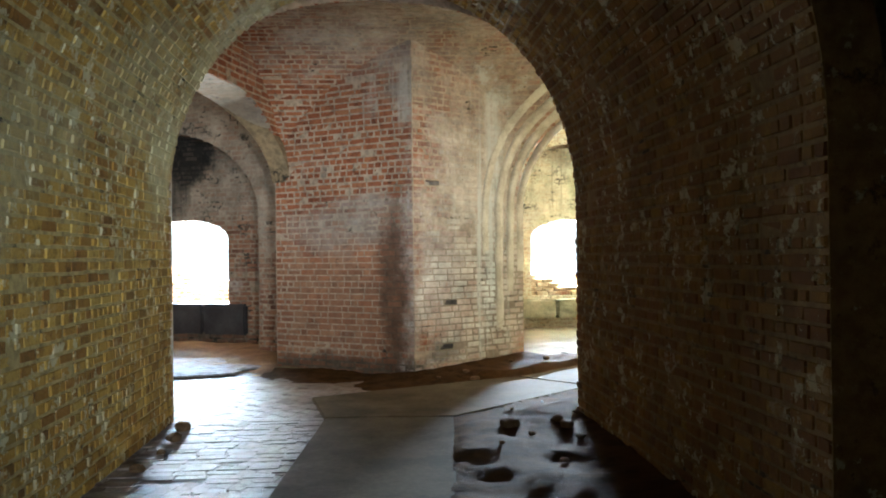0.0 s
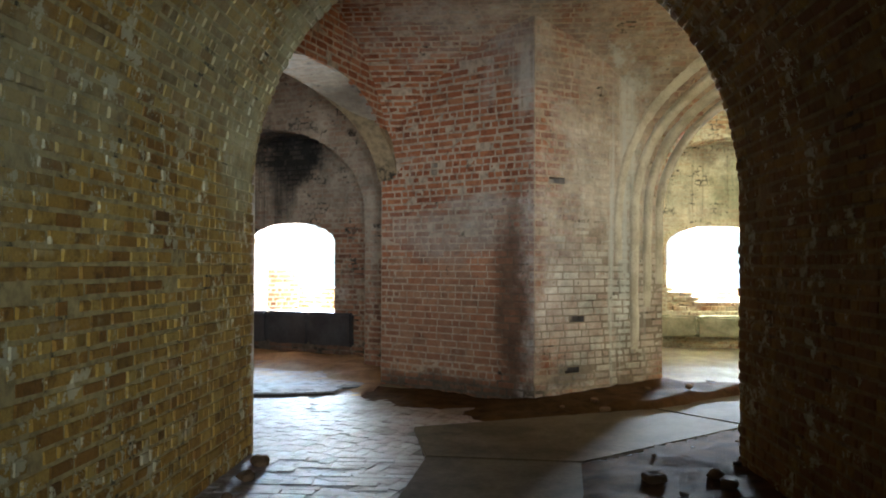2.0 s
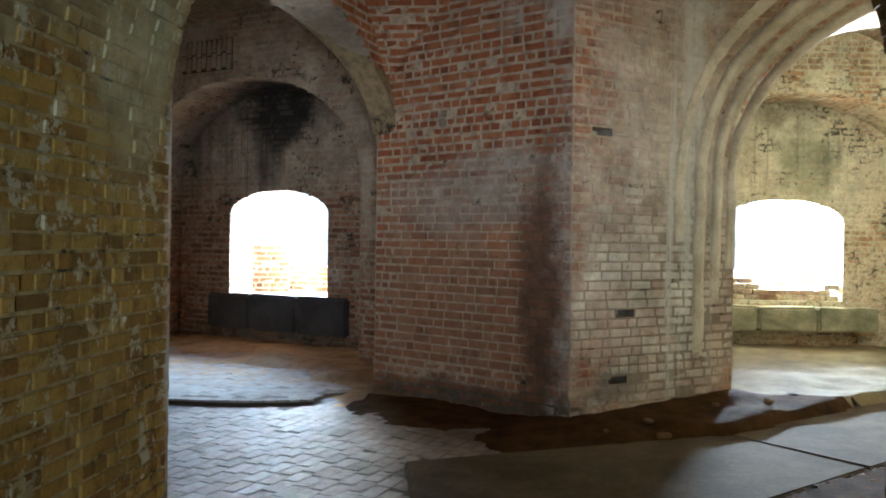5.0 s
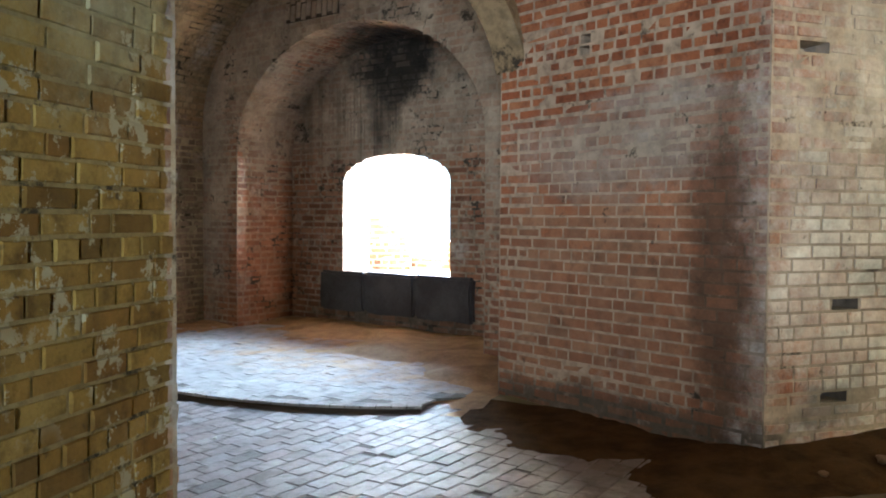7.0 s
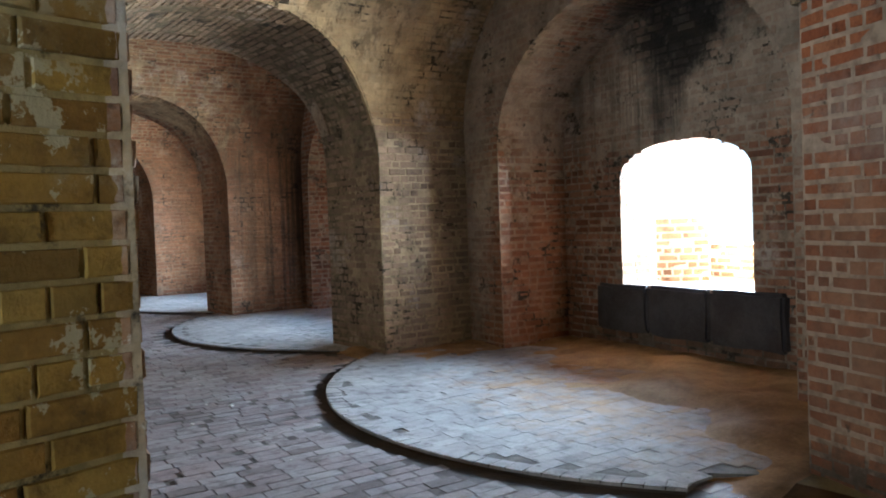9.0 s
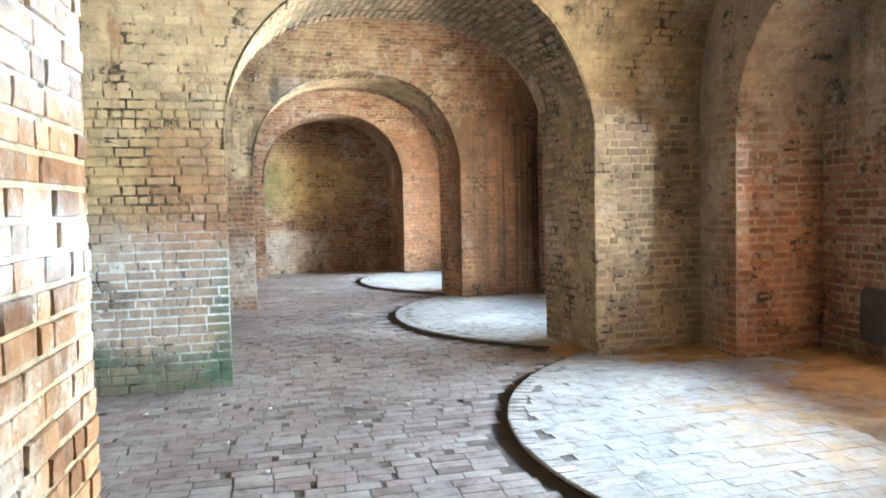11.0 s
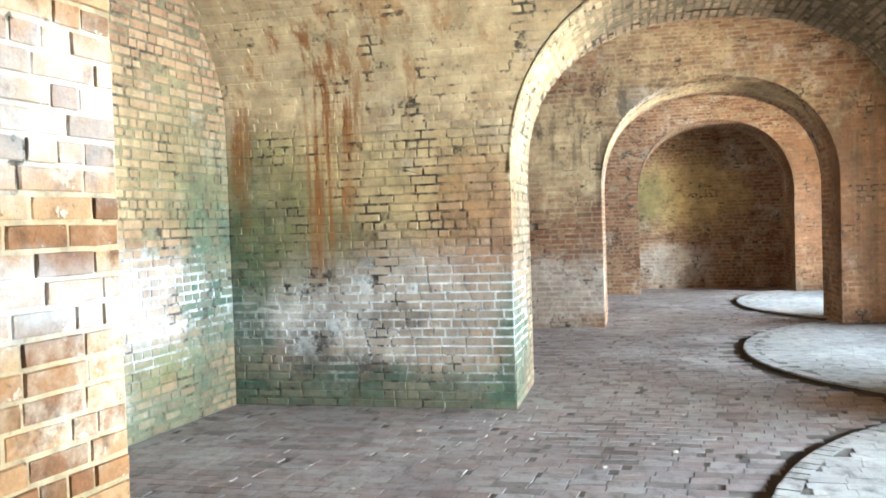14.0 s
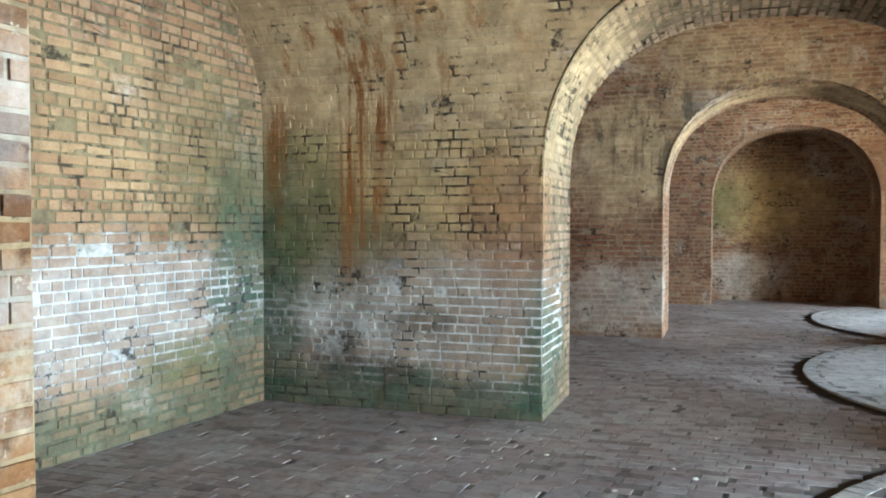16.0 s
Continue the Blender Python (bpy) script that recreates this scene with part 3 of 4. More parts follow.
def slab(name, p0, p1, z0, z1, thick, mats, label, arch=None, near=None, back=False, depth_from=None, depth_to=None, ends=(False, False), front=True, joint=lambda z: 0.012, proud=0.005, lining=None):
    """A thick brick wall; its face runs from p0 to p1 and looks to the left of that way, its body lies to the right. An arch goes right through it."""
    brick, mortar = mats
    d = (p1 - p0)
    length = d.length
    d.normalize()
    n = Vector((-d.y, d.x, 0))
    up = Vector((0, 0, 1))
    P = lambda a, z, t=0.0: p0 + d * a + up * z - n * t  # noqa: E731
    outlines = []
    if arch:
        head, arc = arch.curve()
        outlines.append([(0, arch.foot)] + [(arch.a0, arch.foot)] * (arch.a0 > 0.01) + head + [(arch.a1, arch.foot)] * (arch.a1 < length - 0.01) + [(length, arch.foot), (length, z1), (0, z1)])
        if arch.a0 <= 0.01:
            outlines[0] = head + outlines[0][len(head) + 1 :]
        if arch.foot > z0 + 0.01:
            outlines.append([(0, z0), (length, z0), (length, arch.foot), (0, arch.foot)])
    else:
        outlines.append([(0, z0), (length, z0), (length, z1), (0, z1)])
    bm = bmesh.new()
    for line in outlines:
        a = [bm.verts.new(P(*q)) for q in line]
        b = [bm.verts.new(P(*q, thick)) for q in line]
        bm.faces.new(a), bm.faces.new(b[::-1])
        for k in range(len(line)):
            q = (k + 1) % len(line)
            bm.faces.new((a[q], a[k], b[k], b[q]))
    bm.normal_update()
    bmesh.ops.triangulate(bm, faces=[f for f in bm.faces if len(f.verts) > 4])
    wall = tagged(part(name, bm, mortar), label, "wall", kind="structure")
    rows = Bricks()
    under = Bricks() if lining else rows
    z = z0
    faces = ([(n, 0.0)] if front else []) + ([(-n, thick)] if back else [])
    while z < z1 - 0.02:
        mid = z + COURSE / 2
        spans = [(0.0, length)]
        if arch and arch.foot < mid < arch.spring + arch.rise + arch.ring:
            h = arch.half(mid) if mid <= arch.spring else arch.half(mid, arch.ring)
            spans = [(0.0, arch.c - h), (arch.c + h, length)]
        for side, t in faces:
            for a, b in spans:
                if b - a > 0.04:
                    rows.row(a, b, lambda m: P(m, mid, t), d, up, side, COURSE, near, joint(mid), proud=proud)
        for k, a in ((0, 0.0), (1, length)):
            if ends[k]:
                rows.row(0.012, thick, lambda m: P(a, mid, m), -n, up, d if k else -d, COURSE, near)
        z += COURSE
    if arch:
        if depth_from or depth_to:  # the bed behind the soffit where the vaults lean away from the wall
            v, f = [], []
            for a, za in arch.curve(60)[0]:
                off = Vector((a - arch.c, za - arch.spring)).normalized() * (-0.003 if lining else 0.006)
                k = len(v)
                v += [P(a + off[0], za + off[1], -(depth_from(za) if depth_from else 0.0) - 0.01), P(a + off[0], za + off[1], thick + (depth_to(za) if depth_to else 0.0) + 0.01)]
                f += [(k - 2, k - 1, k + 1, k)] if k else []
            tagged(mesh("soffit", v, f, lining[1] if lining else mortar, wall))
        count = max(6, round(arc / 0.076))
        ring, _ = arch.curve(count)
        for k in range(count):
            (a, za), (b, zb) = ring[k], ring[k + 1]
            t = (d * (b - a) + up * (zb - za)).normalized()
            out = Vector(t.cross(n)) if (t.cross(n)).z * 1 + (t.cross(n)).dot(d) * ((a + b) / 2 - arch.c) > 0 else -Vector(t.cross(n))
            for side, deep in faces if arch.ring > 0.05 else ():
                rows.lay(P((a + b) / 2, (za + zb) / 2, deep) + out * (arch.ring / 2), out, t, side, arch.ring - 0.012, math.dist((a, za), (b, zb)) - 0.012)
            first = -(depth_from((za + zb) / 2) if depth_from else 0.0)
            under.row(first, thick + (depth_to((za + zb) / 2) if depth_to else 0.0), lambda m: P((a + b) / 2, (za + zb) / 2, m), -n, t, -out, math.dist((a, za), (b, zb)), near)
        z = arch.foot
        while z < arch.spring - 0.02:
            for a, side in ((arch.a0, d), (arch.a1, -d)):
                if 0.01 < a < length - 0.01:
                    rows.row(0.0, thick, lambda m: P(a, z + COURSE / 2, m), -n, up, side, COURSE, near)
            z += COURSE
    rows.done(wall, brick)
    if lining:
        under.done(wall, lining[0])
    gouge(wall, rows.missing)
    return wall


def barrel(name, frame, x0, x1, y0, y1, spring, rise, mats, label, power=2.0, kind="ceiling", foot=None, spans=None, near=None, shell=0.25):
    """A vault over x0..x1 whose crown runs along y. foot: the height where its walls begin, if it has any.
    spans(side, x, z): the stretches of y that are closed at that height, on the side -1 (x0) or 1 (x1)."""
    brick, mortar = mats
    prof = Arch(x0, x1, spring, rise, power)
    head, arc = prof.curve(64)
    spans = spans or (lambda side, x, z: [(y0, y1)])
    if foot is not None:
        head = [(x0, foot + (spring - foot) * k / 8) for k in range(8)] + head + [(x1, spring - (spring - foot) * (k + 1) / 8) for k in range(8)]
    cx, cz = (x0 + x1) / 2, spring
    v, f, cols = [], [], 24

    def spot(x, z, y, grow):
        off = Vector((x - cx, max(0.0, z - cz)))
        off = off.normalized() * grow if off.length > 0 else off
        return frame.at(x + off[0], y, z + off[1])

    for a, b in zip(head, head[1:]):
        side = -1 if a[0] + b[0] < 2 * cx else 1
        for (p0, p1), (q0, q1) in zip(spans(side, *a), spans(side, *b)):
            for grow in (0.0, shell):
                k = len(v)
                for t in range(cols + 1):
                    v += [spot(*a, p0 + (p1 - p0) * t / cols, grow), spot(*b, q0 + (q1 - q0) * t / cols, grow)]
                f += [(k + 2 * t, k + 2 * t + 1, k + 2 * t + 3, k + 2 * t + 2) for t in range(cols)]
            k = len(v)
            v += [spot(*a, p1, 0), spot(*b, q1, 0), spot(*b, q1, shell), spot(*a, p1, shell), spot(*a, p0, 0), spot(*b, q0, 0), spot(*b, q0, shell), spot(*a, p0, shell)]
            f += [(k, k + 1, k + 2, k + 3), (k + 4, k + 7, k + 6, k + 5)]
    vault = tagged(mesh(name, v, f, mortar), label, kind, kind="structure")
    rows = Bricks()
    ring, _ = prof.curve(round(arc / COURSE))
    courses = [((a[0] + b[0]) / 2, (a[1] + b[1]) / 2, math.dist(a, b), b[0] - a[0], b[1] - a[1]) for a, b in zip(ring, ring[1:])]
    if foot is not None:
        z = foot
        while z < spring - 0.03:
            courses += [(x0, z + COURSE / 2, COURSE, 0, 1), (x1, z + COURSE / 2, COURSE, 0, -1)]
            z += COURSE
    ax = frame.ey.normalized()
    for x, z, h, dx, dz in courses:
        t = (frame.ex * dx + Vector((0, 0, dz))).normalized()
        n = t.cross(ax)
        if n.dot(frame.ex * (cx - x) + Vector((0, 0, cz - 0.3 - z))) < 0:
            n = -n
        for a, b in spans(-1 if x < cx else 1, x, z):
            rows.row(a, b, lambda m: frame.at(x, m, z), ax, t, n, h, near, proud=0.011 if foot is not None else 0.0055)
    rows.done(vault, brick)
    return vault


def box(bm, lo, hi, frame=None, bevel=0.0, seg=1):
    c = [(x, y, z) for z in (lo[2], hi[2]) for x, y in ((lo[0], lo[1]), (hi[0], lo[1]), (hi[0], hi[1]), (lo[0], hi[1]))]
    vs = [bm.verts.new(frame.at(*p) if frame else p) for p in c]
    fs = [bm.faces.new([vs[k] for k in q]) for q in ((3, 2, 1, 0), (4, 5, 6, 7), (0, 1, 5, 4), (1, 2, 6, 5), (2, 3, 7, 6), (3, 0, 4, 7))]
    if bevel:
        es = list({e for q in fs for e in q.edges})
        bmesh.ops.bevel(bm, geom=es, offset=bevel, segments=seg, affect="EDGES")


# ---- one casemate bay ----
LAMP = 260.0
VAULT = (2.35, 1.75)
TOP = 4.4


def sill_block(frame, xc, y, mat, label, z0=0.22, z1=0.69, out=0.07):
    """Three rough blocks side by side under an embrasure, their edges chipped."""
    stone = tagged(new("sill_stone"), label, "stone block")
    for a, b in ((-1.13, -0.36), (-0.345, 0.4), (0.412, 1.12)):
        bm = bmesh.new()
        box(bm, (xc + a, y - out - rng.uniform(0, 0.02), z0), (xc + b, y + 0.1, z1 + rng.uniform(-0.015, 0.01)), frame, 0.03, 2)
        bmesh.ops.subdivide_edges(bm, edges=bm.edges[:], cuts=2, use_grid_fill=True)
        for w in bm.verts:
            w.co += Vector(noise.noise_vector(w.co * 6)) * 0.018
        part("block", bm, mat, stone)


def lean(half):
    """How far a vault of that half-width has left its wall, by height."""
    return lambda z: half * (1 - math.sqrt(max(0.0, 1 - (max(0.0, z - VAULT[0]) / VAULT[1]) ** 2)))


def aged(z):
    """Joints wide and washed out near the floor, tight under the lime higher up."""
    return 0.013 if z < 1.3 else 0.008


def bay(frame, x0, x1, xc, mats, scarp, sides=(), rear=-2.44, front=4.35, rear_mats=None, closed=True, near=None, power=1.0, skew=0.0, sky_share=1.6, sand_share=1.0, sand_tint=(1.0, 0.82, 0.56)):
    """One vaulted bay. sides: for its two side walls, how wide the arch in it is (0: none)."""
    ops = {-1: Arch(skew, skew + (sides[0] or 0.001), 1.9, 1.45), 1: Arch(0, sides[1] or 0.001, 1.9, 1.45)}

    def spans(side, x, z):
        op = ops[side]
        h = op.half(z) if op.h > 0.1 else 0.0
        return [(rear, op.c - h), (op.c + h, front)]

    barrel("ceiling", frame, x0, x1, rear, front, *VAULT, mats, "brick barrel vault with flaking lime wash", spans=spans)
    if closed:
        slab("wall_rear", frame.at(x1, rear), frame.at(x0, rear), 0, TOP, 0.6, rear_mats or mats, "rear brick wall of a casemate, limy and damp", near=near, joint=aged, proud=0.008)
    # the outer wall: an arched recess, and in its back the gun embrasure
    slab("wall_outer", frame.at(x0 - 0.1, front), frame.at(x1 + 0.1, front), 0, TOP, 0.85, scarp, "outer brick wall with an arched recess", arch=Arch(xc - 1.75 - x0 + 0.1, xc + 1.75 - x0 + 0.1, 2.05, 1.25, 2.0, ring=0.0))
    y = front + 0.85
    slab("wall_embrasure", frame.at(x0 - 0.1, y), frame.at(x1 + 0.1, y), 0, TOP, 0.45, scarp, "brick wall pierced by a gun embrasure", arch=Arch(xc - 0.79 - x0 + 0.1, xc + 0.79 - x0 + 0.1, 1.72, 0.3, 2.0, 0.68, 0.0))
    # the broken cheek of the throat, and the stump of the parapet beyond it
    slab("wall_cheek", frame.at(xc + 0.45, y + 0.95), frame.at(xc + 0.86, y + 0.46), 0.2, 1.28, 0.5, M_SUNNY, "broken sunlit brick cheek of a gun embrasure")
    slab("wall_parapet", frame.at(xc - 1.6, y + 1.5), frame.at(xc + 1.4, y + 1.5), 0.2, 1.0, 0.4, M_SUNNY, "stump of a sunlit brick parapet")
    bm = bmesh.new()
    box(bm, (xc - 2.0, y + 0.46, -0.1), (xc + 2.0, y + 2.2, 0.66), frame)
    tagged(part("embrasure_sole", bm, M_SAND), "sunlit sandy sole of the embrasure", "sill", kind="structure")
    if closed:
        sill_block(frame, xc, y, M_IRON, "dark rough stone block under the embrasure")
    else:
        sill_block(frame, xc, y, M_BLOCK, "pale mossy stone block under the embrasure", 0.3, 0.62, 0.3)
    # the sky's light falls in downwards, the sunlit sand outside throws its own up into the vault
    for kind, zc, aim, share, tint in (("sky_fill", 1.4, (-2.4, 0.8), sky_share, (0.72, 0.88, 1.0)), ("sand_light", 1.12, (-3.0, 3.0), sand_share, sand_tint)):
        lamp = new(kind, bpy.data.lights.new(kind, "AREA"))
        lamp.data.shape, lamp.data.size, lamp.data.size_y, lamp.data.energy, lamp.data.color = "RECTANGLE", 1.4, 0.9 if kind == "sky_fill" else 0.5, LAMP * power * share, tint
        lamp.matrix_world = look(frame.at(xc, y + (2.0 if kind == "sky_fill" else 1.4), zc), frame.at(xc, y + aim[0], aim[1]))


bay(CAS, -4.92, 0, -2.39, M_CAS, M_SCARP, (3.25, 3.25), rear_mats=M_K, near=lambda c: 0.3 < c.z < 1.3 and CAS.at(-2.6, 0).x > c.x > CAS.at(-0.3, 0).x)
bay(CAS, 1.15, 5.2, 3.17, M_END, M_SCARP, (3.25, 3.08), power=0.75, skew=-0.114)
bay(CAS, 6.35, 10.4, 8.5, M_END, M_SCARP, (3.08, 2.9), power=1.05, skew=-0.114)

# upright bricks laid bare where the plaster fell over the recess
bm = bmesh.new()
box(bm, (-2.3, 4.338, 3.4), (-1.5, 4.36, 3.78), CAS, 0.004)
patch = tagged(part("wall_patch", bm, M_SOIL), "patch of upright bricks laid bare over the recess", "wall", kind="structure")
rows = Bricks()
for k in range(10):
    for z, h in ((3.49, 0.17), (3.68, 0.18)):
        rows.lay(CAS.at(-2.26 + 0.08 * k, 4.338, z + 0.03 * (k % 2)), Vector((0, 0, 1)), CAS.ex.normalized(), -Vector((CAS.ey.x, CAS.ey.y, 0)).normalized(), h, 0.064, True, 0.012)
rows.done(patch, M_SCARP[0])

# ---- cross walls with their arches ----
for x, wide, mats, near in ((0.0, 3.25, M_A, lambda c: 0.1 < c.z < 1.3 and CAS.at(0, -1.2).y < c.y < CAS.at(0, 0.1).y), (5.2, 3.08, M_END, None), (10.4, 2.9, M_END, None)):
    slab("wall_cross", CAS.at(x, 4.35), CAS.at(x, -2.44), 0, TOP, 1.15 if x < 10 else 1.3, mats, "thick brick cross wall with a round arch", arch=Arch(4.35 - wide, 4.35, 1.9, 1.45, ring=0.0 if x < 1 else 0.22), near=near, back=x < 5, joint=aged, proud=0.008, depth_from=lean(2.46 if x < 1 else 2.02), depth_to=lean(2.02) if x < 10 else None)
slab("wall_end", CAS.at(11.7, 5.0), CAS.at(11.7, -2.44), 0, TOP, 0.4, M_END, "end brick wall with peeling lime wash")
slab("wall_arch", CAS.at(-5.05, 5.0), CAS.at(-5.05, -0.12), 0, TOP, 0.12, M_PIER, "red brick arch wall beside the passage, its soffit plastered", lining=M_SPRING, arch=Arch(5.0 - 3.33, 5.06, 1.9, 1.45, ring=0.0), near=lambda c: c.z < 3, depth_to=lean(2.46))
slab("wall_jamb", CAS.at(-4.5, -0.015), CAS.at(-5.47, -0.03), 0, TOP, 2.4, M_JAMB, "thick brick jamb with flaking white lime", near=lambda c: c.z < 2.6 and c.y > 6.6, ends=(True, True), proud=0.009)

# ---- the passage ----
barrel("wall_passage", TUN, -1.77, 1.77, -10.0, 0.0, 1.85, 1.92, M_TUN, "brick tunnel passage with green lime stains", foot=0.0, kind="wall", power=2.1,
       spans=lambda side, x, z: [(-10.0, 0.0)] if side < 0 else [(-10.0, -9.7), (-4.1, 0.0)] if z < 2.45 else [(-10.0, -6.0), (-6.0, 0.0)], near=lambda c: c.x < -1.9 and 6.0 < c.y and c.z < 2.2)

# ---- the corner pier ----
PIER = [Vector((x, y, 0)) for x, y in ((-2.18, 10.69), (-0.38, 9.72), (0.95, 10.9))]
PIER += [VEE.at(3.7, 4.0), CAS.at(-4.94, 4.9)]


def prism(name, pts, z0, z1, mat, label):
    bm = bmesh.new()
    a, b = [bm.verts.new(p + Vector((0, 0, z0))) for p in pts], [bm.verts.new(p + Vector((0, 0, z1))) for p in pts]
    bm.faces.new(a), bm.faces.new(b[::-1])
    for k in range(len(pts)):
        q = (k + 1) % len(pts)
        bm.faces.new((a[k], a[q], b[q], b[k]))
    return tagged(part(name, bm, mat), label, "pier", kind="structure")


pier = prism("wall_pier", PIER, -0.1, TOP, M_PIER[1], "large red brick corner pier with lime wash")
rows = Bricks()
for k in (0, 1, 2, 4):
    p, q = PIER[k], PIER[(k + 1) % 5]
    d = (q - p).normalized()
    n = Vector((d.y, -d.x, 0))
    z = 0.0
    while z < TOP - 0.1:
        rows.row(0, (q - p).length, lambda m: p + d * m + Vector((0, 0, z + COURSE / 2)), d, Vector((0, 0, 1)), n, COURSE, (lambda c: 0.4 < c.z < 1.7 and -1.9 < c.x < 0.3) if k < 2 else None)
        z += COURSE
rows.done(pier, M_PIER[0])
gouge(pier, rows.missing)

# the vault between the passage and the pier
CROSS = Frame(TUN.at(0, 0)[:2], TUN.ey[:2], [-c for c in TUN.ex[:2]])
MOUTH, PALE = Arch(-1.77, 1.77, 1.85, 1.92, 2.1), Arch(1.86, 5.46, 1.9, 1.6, 2.1)


def mouth_spans(side, x, z):
    """The vault stops at the arch wall, and is open over the passage's mouth and the arch of the pale bay."""
    a, b = CROSS.at(x, 0), CROSS.at(x, 1)
    base = Vector(CAS.at(-5.02, 0))
    # distance along the vault to the slanting face of the arch wall
    face = Vector((-CAS.ey.y, CAS.ey.x, 0))
    end = (base - a).dot(face) / (b - a).dot(face)
    op = MOUTH if side < 0 else PALE
    h = op.half(z)
    return [(-6.0, min(end, -op.c - h)), (min(end, -op.c + h), end)]


barrel("ceiling", CROSS, -0.55, 3.4, -6.0, 1.75, 2.1, 1.95, M_PIER, "brick barrel vault in front of the pier", spans=mouth_spans)
slab("wall_passage_end", TUN.at(-2.5, 0), TUN.at(6.0, 0), 0, TOP, 0.25, M_TUN, "brick wall round the mouth of the passage", arch=Arch(2.5 - 1.8, 2.5 + 1.8, 1.85, 1.95, 2.1), front=False)
slab("wall_room_end", TUN.at(6.0, 0), TUN.at(6.0, 6), 0, TOP, 0.25, M_TUN, "plain brick wall closing the corner room")


def rib(grow, width, depth, foot):
    """A worn plaster rib that climbs the pier's flank and bends over with the arch of the pale bay."""
    path = [(PALE.c - PALE.h - grow, foot + (PALE.spring - foot) * k / 14) for k in range(14)]
    path += [(PALE.c - (PALE.h + grow) * math.cos(w), PALE.spring + (PALE.rise + grow) * math.sin(w)) for w in np.linspace(0, 1.25, 22)]
    a, b = [Vector(((p - TUN.at(0, 0)).dot(TUN.ex), (p - TUN.at(0, 0)).dot(TUN.ey))) for p in PIER[1:3]]

    def wall(x, z):
        flank = a.y + (b.y - a.y) * (x - a.x) / (b.x - a.x) if x < b.x else b.y
        over = 1.425 + 1.975 * math.sqrt(max(0.0, 1 - (max(0.0, z - 2.1) / 1.95) ** 2))
        return min(flank, over)

    bm = bmesh.new()
    rings = []
    for k, (x, z) in enumerate(path):
        fade = min(1.0, k / 5, (len(path) - 1 - k) / 5) * (0.75 + 0.5 * noise.noise(Vector((grow * 9, z * 2.3, 1))))
        q = path[min(k + 1, len(path) - 1)] if k + 1 < len(path) else (2 * x - path[k - 1][0], 2 * z - path[k - 1][1])
        side = Vector((q[1] - z, -(q[0] - x))).normalized() * width / 2
        ring = []
        for t in np.linspace(-1, 1, 7):
            px, pz = x + side.x * t + 0.012 * noise.noise(Vector((z * 4, grow * 20, 5))), z + side.y * t
            ring.append(bm.verts.new(TUN.at(px, wall(px, pz) + 0.006 - depth * fade * (1 - t * t) - (0.012 if abs(t) < 0.99 else 0), pz)))
        rings.append(ring)
    for p, q in zip(rings, rings[1:]):
        for k in range(6):
            bm.faces.new((p[k], p[k + 1], q[k + 1], q[k])).smooth = True
    part("rib", bm, M_RIB, pier, "worn whitewashed plaster rib")


for grow, width, depth, foot in ((0.03, 0.1, 0.05, 1.2), (0.17, 0.12, 0.055, 0.9), (0.33, 0.13, 0.06, 0.45), (0.52, 0.12, 0.03, 1.4)):
    rib(grow, width, depth, foot)

# ---- the pale bay beyond the pier ----
slab("wall_arch", VEE.at(-1.3, 0), VEE.at(3.72, 0), 0, TOP, 0.8, M_VEE, "pale brick arch between pier and bay", arch=Arch(1.4, 5.02, 1.9, 1.6, 2.1, ring=0.0))
bay(VEE, 0.0, 3.7, 1.8, M_VEE, M_VEE, (0, 0), rear=0.7, front=3.05, closed=False, power=3.0, sky_share=0.15, sand_share=1.9, sand_tint=(1.0, 0.94, 0.82))
slab("wall_side", VEE.at(0, 0.7), VEE.at(0, 3.1), 0, TOP, 0.5, M_VEE, "pale brick side wall of the bay")

# broken brick filling in the pale bay's embrasure, and its mossy block
fill = tagged(new("rubble_wall"), "ragged brick filling left in the embrasure", "rubble")
y = 3.05 + 0.85
for row, z in enumerate((0.68, 0.755, 0.83, 0.905, 0.98)):
    x = 1.02 + 0.1 * (row % 2)
    while x < 2.55:
        gone = z > 0.8 and 1.45 - 0.12 * row < x + 0.1 < 1.75 + 0.16 * row
        if not gone and not (row == 4 and rng.random() < 0.3):
            bm = bmesh.new()
            box(bm, (x, y + 0.08 + rng.uniform(-0.02, 0.02), z), (x + 0.2, y + 0.33, z + 0.07), VEE, 0.008)
            part("brick", bm, M_VEE[0], fill)
        x += 0.208
# ---- ground, floor ----
bm = bmesh.new()
bmesh.ops.create_grid(bm, x_segments=8, y_segments=8, size=1500, matrix=pose(0, 0, -0.12))
tagged(part("ground", bm, M_GRASS), "sandy ground with sparse grass round the fort", "ground", kind="structure")
bm = bmesh.new()
box(bm, (-26, -12, -0.3), (9, 19, -0.004))
floor = tagged(part("floor", bm, M_DUST), "dusty bed under the worn brick paving", "floor", kind="structure")
RING, BEND = 3.45, 5.13
DISCS = (-2.55, 3.2, 8.55)
NOTCH = 1.272 * math.pi  # towards the pier the first platform's rim is broken away


def rim(d, w):
    return RING - 0.14 - (0.26 if d == DISCS[0] and w < NOTCH else 0.0)
SLABS = [[(-1.02, 7.38), (-0.95, 5.1), (-0.35, -2.6), (0.75, -2.6), (0.14, 5.1), (0.1, 7.42)], [(-1.03, 7.42), (0.11, 7.45), (1.5, 9.02), (0.75, 9.75), (-1.33, 8.45)], [(0.78, 9.75), (1.53, 9.05), (4.2, 12.0), (3.2, 12.5)]]


